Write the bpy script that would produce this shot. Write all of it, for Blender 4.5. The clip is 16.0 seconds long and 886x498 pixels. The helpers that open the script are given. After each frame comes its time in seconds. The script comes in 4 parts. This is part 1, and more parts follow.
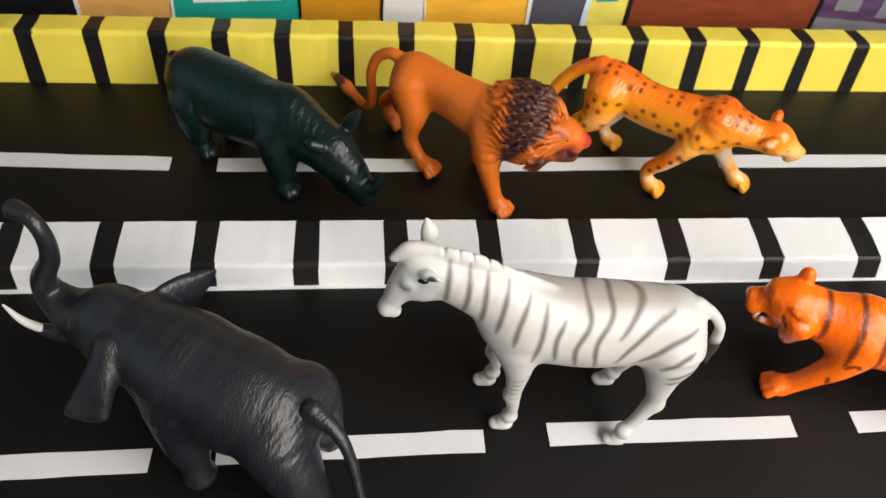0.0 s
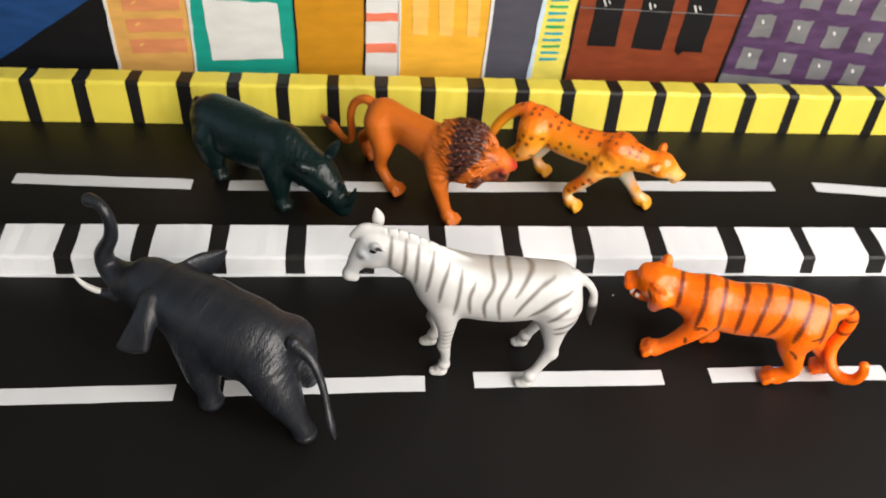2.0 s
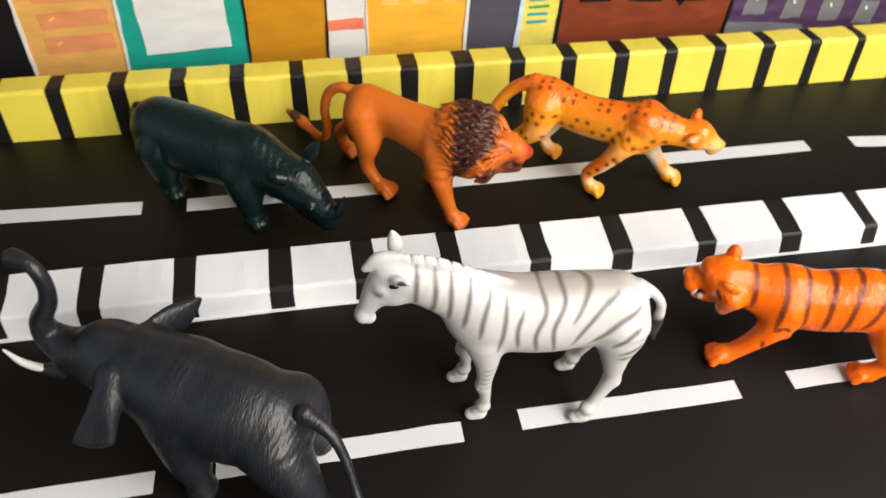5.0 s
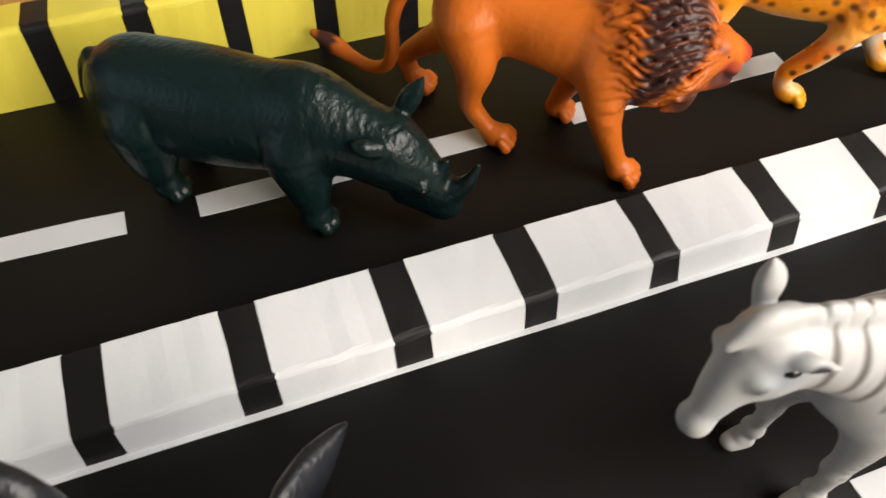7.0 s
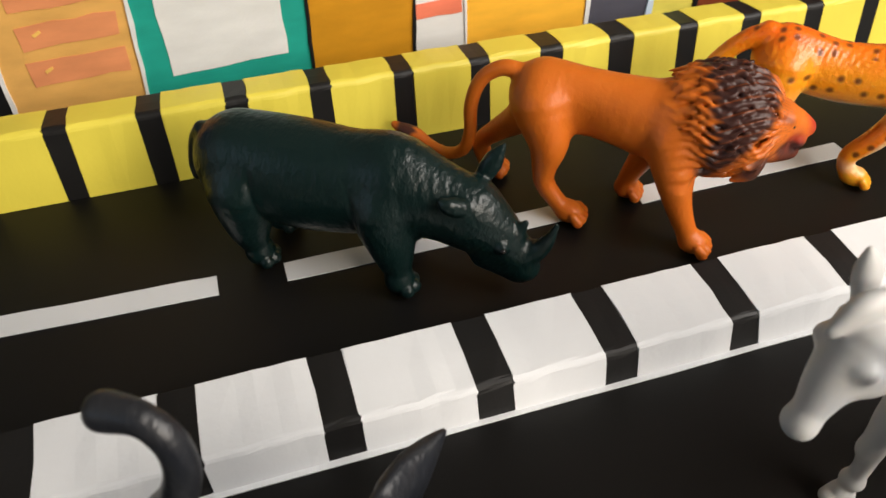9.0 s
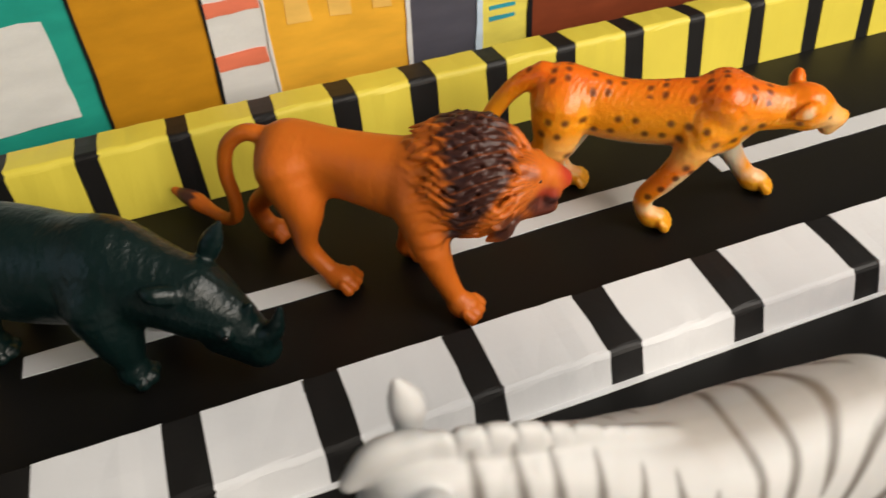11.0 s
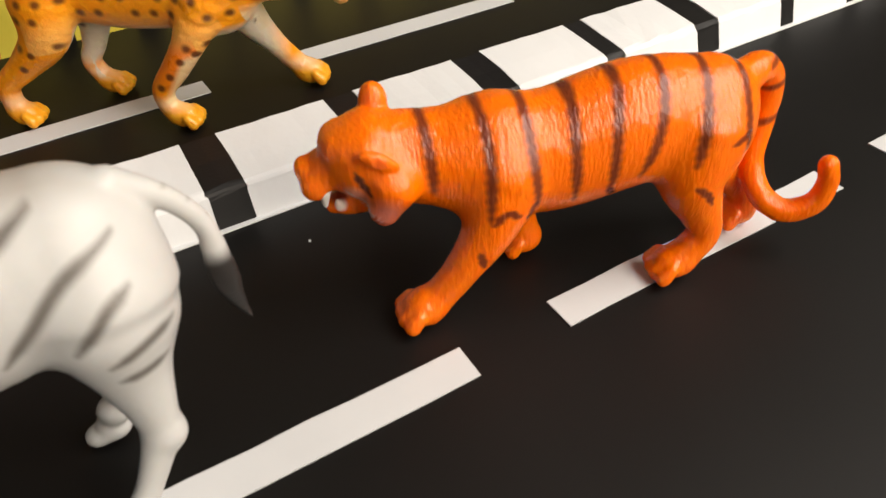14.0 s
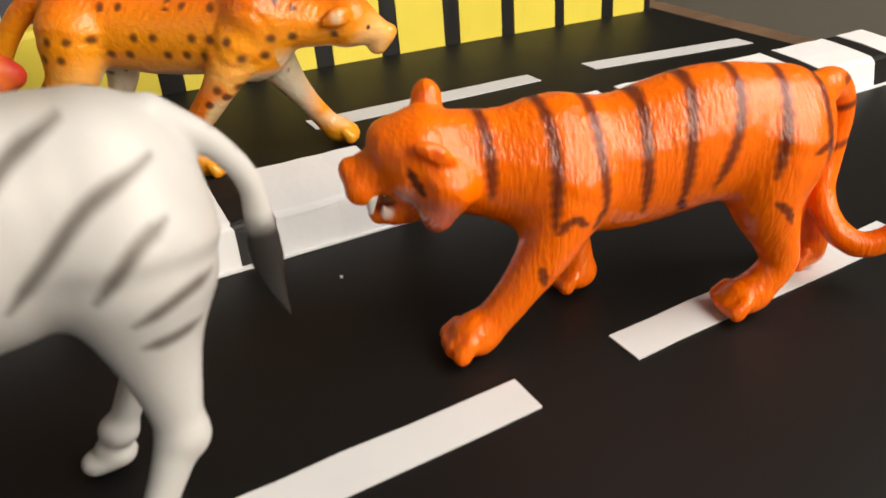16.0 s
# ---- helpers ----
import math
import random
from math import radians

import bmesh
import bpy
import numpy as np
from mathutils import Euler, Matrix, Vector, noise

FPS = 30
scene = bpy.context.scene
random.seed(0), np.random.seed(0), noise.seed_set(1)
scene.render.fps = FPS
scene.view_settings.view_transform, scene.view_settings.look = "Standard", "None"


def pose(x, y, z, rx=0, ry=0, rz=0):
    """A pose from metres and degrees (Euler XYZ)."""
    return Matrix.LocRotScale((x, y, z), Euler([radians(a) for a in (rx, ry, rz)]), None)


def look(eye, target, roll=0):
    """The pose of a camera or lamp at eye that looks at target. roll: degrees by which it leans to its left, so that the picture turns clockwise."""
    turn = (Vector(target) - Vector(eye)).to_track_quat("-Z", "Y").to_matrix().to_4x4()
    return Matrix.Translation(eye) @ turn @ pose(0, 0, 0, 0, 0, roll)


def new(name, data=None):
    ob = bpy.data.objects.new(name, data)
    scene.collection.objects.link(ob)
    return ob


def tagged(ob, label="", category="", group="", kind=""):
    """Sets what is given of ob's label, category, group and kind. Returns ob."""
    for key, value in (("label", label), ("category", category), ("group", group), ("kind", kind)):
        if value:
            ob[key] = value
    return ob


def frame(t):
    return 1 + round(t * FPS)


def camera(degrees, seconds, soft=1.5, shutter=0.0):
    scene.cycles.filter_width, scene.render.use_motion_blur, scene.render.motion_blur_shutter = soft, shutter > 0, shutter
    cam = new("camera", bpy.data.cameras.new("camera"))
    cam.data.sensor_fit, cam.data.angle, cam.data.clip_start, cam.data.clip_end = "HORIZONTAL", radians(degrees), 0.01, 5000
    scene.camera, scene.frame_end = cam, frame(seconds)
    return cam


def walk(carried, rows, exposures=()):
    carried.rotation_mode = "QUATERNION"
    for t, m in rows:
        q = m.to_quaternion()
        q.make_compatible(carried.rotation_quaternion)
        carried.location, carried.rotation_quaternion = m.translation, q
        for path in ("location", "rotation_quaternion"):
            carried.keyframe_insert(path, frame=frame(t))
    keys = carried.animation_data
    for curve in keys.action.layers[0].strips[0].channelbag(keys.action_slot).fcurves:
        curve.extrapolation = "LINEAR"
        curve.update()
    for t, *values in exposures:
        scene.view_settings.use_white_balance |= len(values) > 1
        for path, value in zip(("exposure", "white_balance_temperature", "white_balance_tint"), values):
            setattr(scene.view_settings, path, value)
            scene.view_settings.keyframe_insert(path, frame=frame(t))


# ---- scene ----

U = 0.1  # one plan unit is a decimetre

# ---------------------------------------------------------------- camera
cam = camera(61.00, 16.0, 1.5, 0.3)
cam.data.dof.use_dof, cam.data.dof.focus_distance, cam.data.dof.aperture_fstop = True, 0.24, 29.0
PATH = [
    (0, (-0.672, -1.453, 2.606), (-0.484, -0.107, 1.138), 5.31),
    (0.5, (-0.68, -1.507, 2.631), (-0.488, -0.146, 1.179), 5.37),
    (1, (-0.652, -1.691, 2.738), (-0.458, -0.308, 1.307), 5.30),
    (1.5, (-0.585, -2.039, 2.922), (-0.395, -0.635, 1.51), 5.08),
    (2, (-0.496, -2.379, 3.123), (-0.321, -0.929, 1.757), 4.82),
    (2.5, (-0.46, -2.559, 3.206), (-0.299, -1.07, 1.881), 4.37),
    (3, (-0.457, -2.623, 3.194), (-0.308, -1.119, 1.884), 4.02),
    (3.5, (-0.48, -2.62, 3.162), (-0.329, -1.113, 1.857), 3.98),
    (4, (-0.545, -2.545, 3.171), (-0.385, -1.041, 1.862), 3.93),
    (6.5, (-1.11, -0.342, 1.941), (-0.646, 0.798, 0.364), 2.20),
    (7, (-1.303, -0.303, 1.925), (-0.842, 0.838, 0.348), 2.00),
    (7.5, (-1.548, -0.496, 1.826), (-1.125, 0.838, 0.397), 0.50),
    (8, (-1.622, -0.522, 1.827), (-1.2, 0.88, 0.465), -0.13),
    (10.5, (-0.921, -0.487, 1.745), (-0.461, 0.998, 0.487), -3.81),
    (11, (-0.638, -0.513, 1.786), (-0.175, 0.952, 0.506), -4.47),
    (11.5, (-0.341, -0.485, 1.76), (0.198, 0.965, 0.493), -4.29),
    (12, (-0.323, -0.454, 1.737), (0.263, 0.976, 0.468), -4.11),
    (12.5, (-0.097, -0.701, 1.585), (0.537, 0.704, 0.311), -3.68),
    (13, (0.304, -1.006, 1.389), (0.999, 0.36, 0.104), -2.98),
    (13.5, (0.425, -1.005, 1.333), (1.167, 0.322, 0.034), -2.50),
    (14, (0.399, -0.99, 1.303), (1.157, 0.322, -0.003), -2.22),
    (14.5, (0.324, -1.023, 1.282), (1.091, 0.283, -0.024), -1.93),
    (15, (0.27, -1.004, 1.171), (1.099, 0.398, 0.01), -1.62),
    (15.5, (0.288, -0.915, 1.054), (1.161, 0.56, 0.024), -1.05),
    (16, (0.277, -0.941, 0.993), (1.165, 0.545, -0.01), -0.79),
]
walk(cam, [(t, look(Vector(eye) * U, Vector(target) * U, roll)) for t, eye, target, roll in PATH],
     exposures=[(0.0, -0.22, 6350, 11), (1.5, -0.15, 6350, 11), (4.0, -0.08, 6350, 11), (6.5, -0.03, 6500, 11), (8.0, -0.03, 6550, 11), (10.5, -0.46, 6700, 11),
                (11.5, -0.57, 6800, 11), (12.5, -0.70, 6850, 11), (13.5, -0.44, 6900, 11), (16.0, -0.42, 6900, 11)])

# ---------------------------------------------------------------- light
world = bpy.data.worlds.new("room_light")
scene.world = world
world.use_nodes = True
world.node_tree.nodes["Background"].inputs[0].default_value = (0.9, 0.95, 1.0, 1)
world.node_tree.nodes["Background"].inputs[1].default_value = 0.2


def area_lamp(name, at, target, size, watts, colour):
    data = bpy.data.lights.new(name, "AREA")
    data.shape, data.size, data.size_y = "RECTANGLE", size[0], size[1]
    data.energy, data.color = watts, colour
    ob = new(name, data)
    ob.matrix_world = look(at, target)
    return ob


# Soft source added overhead, well below the ceiling; unseen, with no fixture.
area_lamp("unseen_overhead_light", (0.66, -0.40, 0.80), (0.05, 0.1, 0.0), (0.6, 0.6), 15.5, (1.0, 0.95, 0.89))
# Warm source added in front of the toys; unseen, no lamp body stands there.
area_lamp("unseen_front_light", (0.29, -0.68, 0.44), (0.05, 0.1, 0.0), (0.42, 0.42), 8.8, (1.0, 0.91, 0.80))
# Cool light from the left, for a window that is never in view.
area_lamp("unseen_window_light", (-1.80, -0.35, 0.75), (0.0, 0.05, 0.0), (0.9, 1.1), 2.7, (0.52, 0.75, 1.0))


# ---------------------------------------------------------------- materials
def base_material(name):
    m = bpy.data.materials.new(name)
    m.use_nodes = True
    return m, m.node_tree.nodes, m.node_tree.links, m.node_tree.nodes["Principled BSDF"]


def noise_node(nodes, links, scale, detail=4.0, stretch=(1, 1, 1)):
    co = nodes.new("ShaderNodeTexCoord")
    mp = nodes.new("ShaderNodeMapping")
    mp.inputs["Scale"].default_value = stretch
    n = nodes.new("ShaderNodeTexNoise")
    n.inputs["Scale"].default_value, n.inputs["Detail"].default_value = scale, detail
    links.new(co.outputs["Object"], mp.inputs["Vector"])
    links.new(mp.outputs["Vector"], n.inputs["Vector"])
    return n


def add_bump(nodes, links, bsdf, sources, distance):
    """Chain bumps: sources are (noise node, strength)."""
    last = None
    for n, strength in sources:
        b = nodes.new("ShaderNodeBump")
        b.inputs["Strength"].default_value, b.inputs["Distance"].default_value = strength, distance
        links.new(n.outputs[0], b.inputs["Height"])
        if last:
            links.new(last.outputs["Normal"], b.inputs["Normal"])
        last = b
    links.new(last.outputs["Normal"], bsdf.inputs["Normal"])


def tinted(nodes, links, n, low, high, c0, c1):
    r = nodes.new("ShaderNodeValToRGB")
    r.color_ramp.elements[0].position, r.color_ramp.elements[1].position = low, high
    r.color_ramp.elements[0].color, r.color_ramp.elements[1].color = (*c0, 1), (*c1, 1)
    links.new(n.outputs[0], r.inputs["Fac"])
    return r


def surface(name, colour, spread=0.12, rough=0.6, fine=900.0, coarse=25.0, bump=0.15, distance=0.0004, spec=0.5, stretch=(1, 1, 1)):
    """A matt or glossy sheet with blotches at two sizes and a fine grain."""
    m, nodes, links, bsdf = base_material(name)
    big = noise_node(nodes, links, coarse, 5.0, stretch)
    small = noise_node(nodes, links, fine, 3.0, stretch)
    lo = tuple(c * (1 - spread) for c in colour)
    hi = tuple(min(1.0, c * (1 + spread)) for c in colour)
    r = tinted(nodes, links, big, 0.3, 0.7, lo, hi)
    links.new(r.outputs[0], bsdf.inputs["Base Color"])
    rr = nodes.new("ShaderNodeMapRange")
    rr.inputs["To Min"].default_value, rr.inputs["To Max"].default_value = rough - 0.08, rough + 0.08
    links.new(big.outputs[0], rr.inputs["Value"])
    links.new(rr.outputs[0], bsdf.inputs["Roughness"])
    bsdf.inputs["Specular IOR Level"].default_value = spec
    add_bump(nodes, links, bsdf, [(big, bump), (small, bump * 0.6)], distance)
    return m


def painted_plastic(name, rough, sources, distance=0.0006, spec=0.5, subsurface=0.0):
    """Moulded plastic whose colour is the paint laid on the mesh."""
    m, nodes, links, bsdf = base_material(name)
    a = nodes.new("ShaderNodeAttribute")
    a.attribute_name = "paint"
    mix = nodes.new("ShaderNodeMix")
    mix.data_type, mix.blend_type = "RGBA", "MULTIPLY"
    mix.inputs[0].default_value = 1.0
    n = noise_node(nodes, links, 60.0, 6.0)
    r = tinted(nodes, links, n, 0.25, 0.75, (0.86, 0.86, 0.86), (1.0, 1.0, 1.0))
    links.new(a.outputs["Color"], mix.inputs[6])
    links.new(r.outputs[0], mix.inputs[7])
    links.new(mix.outputs[2], bsdf.inputs["Base Color"])
    rr = nodes.new("ShaderNodeMapRange")
    rr.inputs["To Min"].default_value, rr.inputs["To Max"].default_value = rough - 0.06, rough + 0.1
    links.new(n.outputs[0], rr.inputs["Value"])
    links.new(rr.outputs[0], bsdf.inputs["Roughness"])
    bsdf.inputs["Specular IOR Level"].default_value = spec
    if subsurface:
        bsdf.inputs["Subsurface Weight"].default_value = subsurface
        bsdf.inputs["Subsurface Radius"].default_value = (0.003, 0.0012, 0.0006)
        bsdf.inputs["Subsurface Scale"].default_value = 1.0
    add_bump(nodes, links, bsdf, [(noise_node(nodes, links, sc, 3.0, st), strength) for sc, st, strength in sources], distance)
    return m


M_ROAD = surface("black_card", (0.0034, 0.0031, 0.0030), 0.2, 0.52, 1500.0, 14.0, 0.08, 0.0003, 0.28)
M_WHITE = surface("white_paper", (0.735, 0.75, 0.765), 0.03, 0.66, 500.0, 22.0, 0.25, 0.0005)
M_DASH = surface("white_strip_paper", (0.60, 0.615, 0.635), 0.03, 0.6, 900.0, 40.0, 0.12, 0.0003)
M_BLACK = surface("black_paper_band", (0.007, 0.0066, 0.0064), 0.15, 0.5, 900.0, 40.0, 0.25, 0.0004, 0.35)
M_YELLOW = surface("yellow_paper", (0.76, 0.64, 0.075), 0.06, 0.5, 600.0, 20.0, 0.18, 0.0005)
M_TABLE = surface("brown_wood", (0.17, 0.10, 0.06), 0.35, 0.45, 300.0, 9.0, 0.2, 0.0006, 0.5, (1, 12, 1))
M_WALL = surface("cream_wall", (0.70, 0.67, 0.60), 0.04, 0.85, 300.0, 3.0, 0.1, 0.001)
M_FLOOR = surface("beige_floor", (0.64, 0.61, 0.54), 0.1, 0.5, 200.0, 2.0, 0.1, 0.001)


def poster(name, colour, spread=0.1):
    return surface(name, colour, spread, 0.55, 500.0, 45.0, 0.3, 0.0004, 0.22, (1, 1, 3))


# ---------------------------------------------------------------- mesh helpers (plan units in, metres out)
def mesh_object(name, verts, faces, material, parent=None, label="", smooth=False, origin=(0, 0, 0)):
    me = bpy.data.meshes.new(name)
    o = Vector(origin)
    me.from_pydata([(Vector(v) - o) * U for v in verts], [], faces)
    me.materials.append(material)
    if smooth:
        me.polygons.foreach_set("use_smooth", [True] * len(me.polygons))
    me.update()
    ob = new(name, me)
    ob.location = o * U
    if parent:
        ob.parent = parent
        ob.matrix_parent_inverse = Matrix.Translation(-parent.matrix_basis.translation)
        ob.location = o * U
    if label:
        tagged(ob, label)
    return ob


def prism(outline, depth):
    """A flat outline of 3D points pushed along the vector depth."""
    n = len(outline)
    d = Vector(depth)
    verts = [Vector(p) for p in outline] + [Vector(p) + d for p in outline]
    faces = [tuple(range(n)), tuple(range(2 * n - 1, n - 1, -1))]
    faces += [(i + n, (i + 1) % n + n, (i + 1) % n, i) for i in range(n)]
    return verts, faces


def box(x0, x1, y0, y1, z0, z1):
    return prism([(x0, y0, z0), (x0, y1, z0), (x1, y1, z0), (x1, y0, z0)], (0, 0, z1 - z0))


def empty(name, at=(0, 0, 0)):
    ob = new(name)
    ob.location = Vector(at) * U
    ob.empty_display_size = 0.02
    return ob


def wobble(corners, amount, step, rng):
    """A closed 2D outline with hand-made edges."""
    out = []
    n = len(corners)
    for i in range(n):
        a, b = Vector(corners[i]), Vector(corners[(i + 1) % n])
        count = max(1, int((b - a).length / step))
        for j in range(count):
            p = a.lerp(b, j / count)
            out.append((p.x + rng.uniform(-amount, amount), p.y + rng.uniform(-amount, amount)))
    return out


# ---------------------------------------------------------------- room, table, road
tabletop = mesh_object("table", *box(-7.0, 3.8, -5.0, 3.6, -0.3, -0.004), M_TABLE, origin=(0, 0, -0.3))
tagged(tabletop, "brown wooden table with the paper road laid on it", "table")
mesh_object("floor", *box(-19, 24, -28, 26, -7.7, -7.5), M_FLOOR)["kind"] = "structure"
mesh_object("ceiling", *box(-19, 24, -28, 26, 17.5, 17.7), M_WALL)["kind"] = "structure"
mesh_object("wall_north", *box(-19, 24, 25, 26, -7.5, 17.5), M_WALL)["kind"] = "structure"
mesh_object("wall_south", *box(-19, 24, -28, -27, -7.5, 17.5), M_WALL)["kind"] = "structure"
mesh_object("wall_east", *box(23, 24, -27, 25, -7.5, 17.5), M_WALL)["kind"] = "structure"
# Unseen wall, left open where the cool side light stands.
for y0, y1, z0, z1 in ((-27, -9, -7.5, 17.5), (2, 25, -7.5, 17.5), (-9, 2, -7.5, 2), (-9, 2, 13, 17.5)):
    mesh_object("wall_west", *box(-19, -18, y0, y1, z0, z1), M_WALL)["kind"] = "structure"
for leg_x in (-6.6, 3.4):
    for leg_y in (-4.6, 3.2):
        mesh_object("leg", *box(leg_x - 0.25, leg_x + 0.25, leg_y - 0.25, leg_y + 0.25, -7.5, -0.3), M_TABLE, tabletop)

road = mesh_object("road", *box(-4.6, 3.63, -2.3, 2.84, -0.003, 0.0), M_ROAD)
tagged(road, "flat black card road sheet with white lane dashes", "road", kind="structure")

rng = random.Random(4)
NEAR = [(-3.74, -2.74, -0.085, -0.07), (-2.49, -1.488, -0.066, -0.050), (-1.25, -0.250, -0.03, -0.017), (0.0, 1.002, 0.0, 0.0),
        (1.260, 2.243, 0.012, 0.012), (2.50, 3.49, 0.022, 0.034)]
FAR = [(-4.13, -3.05, 1.67, 1.645), (-2.805, -1.690, 1.635, 1.592), (-1.455, -0.345, 1.582, 1.582), (-0.070, 0.911, 1.582, 1.601),
       (1.213, 2.252, 1.617, 1.624), (2.553, 3.475, 1.625, 1.53)]
for rows_of, wide in ((NEAR, 0.096), (FAR, 0.1)):
    for xa, xb, ya, yb in rows_of:
        pts = wobble([(xa, ya - wide), (xb, yb - wide), (xb, yb), (xa, ya)], 0.0025, 0.12, rng)
        mesh_object("lane_dash", *prism([(p[0], p[1], 0.004) for p in reversed(pts)], (0, 0, -0.0035)), M_DASH, road)

fleck = mesh_object("paper_fleck", *prism([(0.866, 0.541, 0.006), (0.868, 0.547, 0.006), (0.875, 0.545, 0.006), (0.873, 0.540, 0.006)], (0, 0, -0.0055)), M_DASH)
tagged(fleck, "tiny white paper fleck lying on the black road", "paper fleck")


# ---------------------------------------------------------------- kerbs
def kerb_panel(name, x0, x1, profile, material, parent, rng, slack=0.005):
    """One paper panel folded over the kerb: the profile (y, z) run from x0 to x1, creased and cut a little unevenly."""
    n, cols = len(profile), max(3, int((x1 - x0) / 0.06) + 2)
    verts = []
    dent = [rng.uniform(-0.004, 0.004) for _ in range(cols)]
    for c in range(cols):
        end = c in (0, cols - 1)
        for i, (y, z) in enumerate(profile):
            x = x0 + (x1 - x0) * c / (cols - 1) + (rng.uniform(-slack, slack) if end else 0)
            lift = z > 0.01 and not end
            verts.append((x, y + (dent[c] * 0.7 + rng.uniform(-0.0012, 0.0012) if lift and i < 5 else 0),
                          z + (dent[c] * 0.5 + rng.uniform(-0.0014, 0.0014) if lift else 0)))
    faces = [tuple(range(n - 1, -1, -1)), tuple(range((cols - 1) * n, cols * n))]
    for r in range(0, (cols - 1) * n, n):
        faces += [(r + i, r + (i + 1) % n, r + n + (i + 1) % n, r + n + i) for i in range(n)]
    return mesh_object(name, verts, faces, material, parent)


def kerb_profile(y_foot, y_front, y_back, brow, height, inset):
    """brow: the height of the front fold; height: that of the back edge."""
    r = 0.030
    f0, f1, b, h, k = y_foot + inset, y_front + inset, y_back - inset, height - inset, brow - inset
    fold = [(f1 - 0.003 + r * (1 - math.cos(a)) * 0.9, k - r * (1 - math.sin(a))) for a in (0.15, 0.5, 0.85, 1.2, 1.5)]
    return [(f0, 0.0)] + fold + [((f1 + b) / 2, (h + k) / 2 + 0.002), (b - 0.003, h), (b, h - 0.003), (b, 0.0)]


def make_kerb(name, label, starts, ends, first, last, shape, light, rng):
    kerb = empty(name, (0, (shape[0] + shape[2]) / 2, 0))
    tagged(kerb, label, "kerb")
    edges = [first] + [v for pair in zip(starts, ends) for v in pair] + [last]
    for i in range(len(edges) - 1):
        pale = i % 2 == 1
        kerb_panel("panel" if pale else "band", edges[i], edges[i + 1], kerb_profile(*shape, 0.0 if pale else 0.0025),
                   light if pale else M_BLACK, kerb, rng)
    return kerb


W_START = [-3.46, -3.03, -2.607, -2.19, -1.77, -1.350, -0.905, -0.508, -0.090, 0.357, 0.788, 1.236, 1.718, 2.155, 2.61, 3.02, 3.44]
W_END = [-3.14, -2.731, -2.289, -1.877, -1.455, -1.018, -0.618, -0.190, 0.247, 0.674, 1.132, 1.598, 2.076, 2.495, 2.94, 3.34, 3.62]
white_kerb = make_kerb("kerb", "folded white paper kerb with black bands between the lanes", W_START, W_END, -3.56, 3.625,
                       (0.716, 0.745, 0.996, 0.115, 0.138), M_WHITE, random.Random(11))
lip_pts = wobble([(-3.5, 0.699), (3.6, 0.704), (3.6, 0.722), (-3.5, 0.722)], 0.003, 0.3, random.Random(3))
mesh_object("paper_lip", *prism([(p[0], p[1], 0.005) for p in reversed(lip_pts)], (0, 0, -0.0045)), M_WHITE, white_kerb)

Y_START = [-3.54, -3.187, -2.832, -2.476, -2.132, -1.779, -1.448, -1.111, -0.764, -0.419, -0.081, 0.268, 0.597, 0.934, 1.281, 1.611, 1.947, 2.289, 2.62, 2.952, 3.296]
Y_END = [-3.27, -2.917, -2.572, -2.218, -1.879, -1.541, -1.20, -0.85, -0.513, -0.188, 0.148, 0.50, 0.836, 1.184, 1.522, 1.857, 2.201, 2.540, 2.883, 3.212, 3.525]
make_kerb("kerb", "tall yellow paper kerb with black bands below the painted city", Y_START, Y_END, -3.9, 3.58,
          (2.232, 2.262, 2.448, 0.311, 0.298), M_YELLOW, random.Random(12))

# ---------------------------------------------------------------- painted city backdrop
BOARD_Y = 2.86
P = {
    "sky": poster("blue_paint", (0.016, 0.062, 0.20), 0.18), "black": poster("black_paint", (0.008, 0.008, 0.009)),
    "tan": poster("tan_paint", (0.72, 0.40, 0.11)), "salmon": poster("salmon_paint", (0.72, 0.28, 0.12)), "teal": poster("teal_paint", (0.012, 0.33, 0.26)),
    "pale": poster("pale_paint", (0.72, 0.73, 0.72), 0.06), "ochre": poster("ochre_paint", (0.56, 0.255, 0.012)), "rust": poster("rust_paint", (0.26, 0.045, 0.012)),
    "red": poster("coral_paint", (0.80, 0.21, 0.12)), "yellow": poster("orange_yellow_paint", (0.84, 0.44, 0.04)), "cream": poster("cream_paint", (0.84, 0.52, 0.125)),
    "slate": poster("slate_paint", (0.075, 0.075, 0.10)), "lemon": poster("lemon_paint", (0.78, 0.68, 0.12)), "brown": poster("brown_paint", (0.205, 0.043, 0.015), 0.16),
    "purple": poster("purple_paint", (0.080, 0.041, 0.098), 0.3), "grey": poster("grey_paint", (0.18, 0.18, 0.187), 0.14), "aqua": poster("aqua_paint", (0.03, 0.33, 0.42)),
    "green": poster("green_paint", (0.04, 0.36, 0.12)), "ice": poster("ice_blue_paint", (0.55, 0.68, 0.82)), "card": poster("bare_card", (0.70, 0.69, 0.66), 0.04),
}
TOP = 1.45
backdrop = mesh_object("city_backdrop", *box(-4.75, 3.86, BOARD_Y, BOARD_Y + 0.03, 0.0, 1.33), P["card"], origin=(0, BOARD_Y, 0))
tagged(backdrop, "upright card backdrop painted with a colourful row of city houses", "backdrop")
paint_rng = random.Random(21)


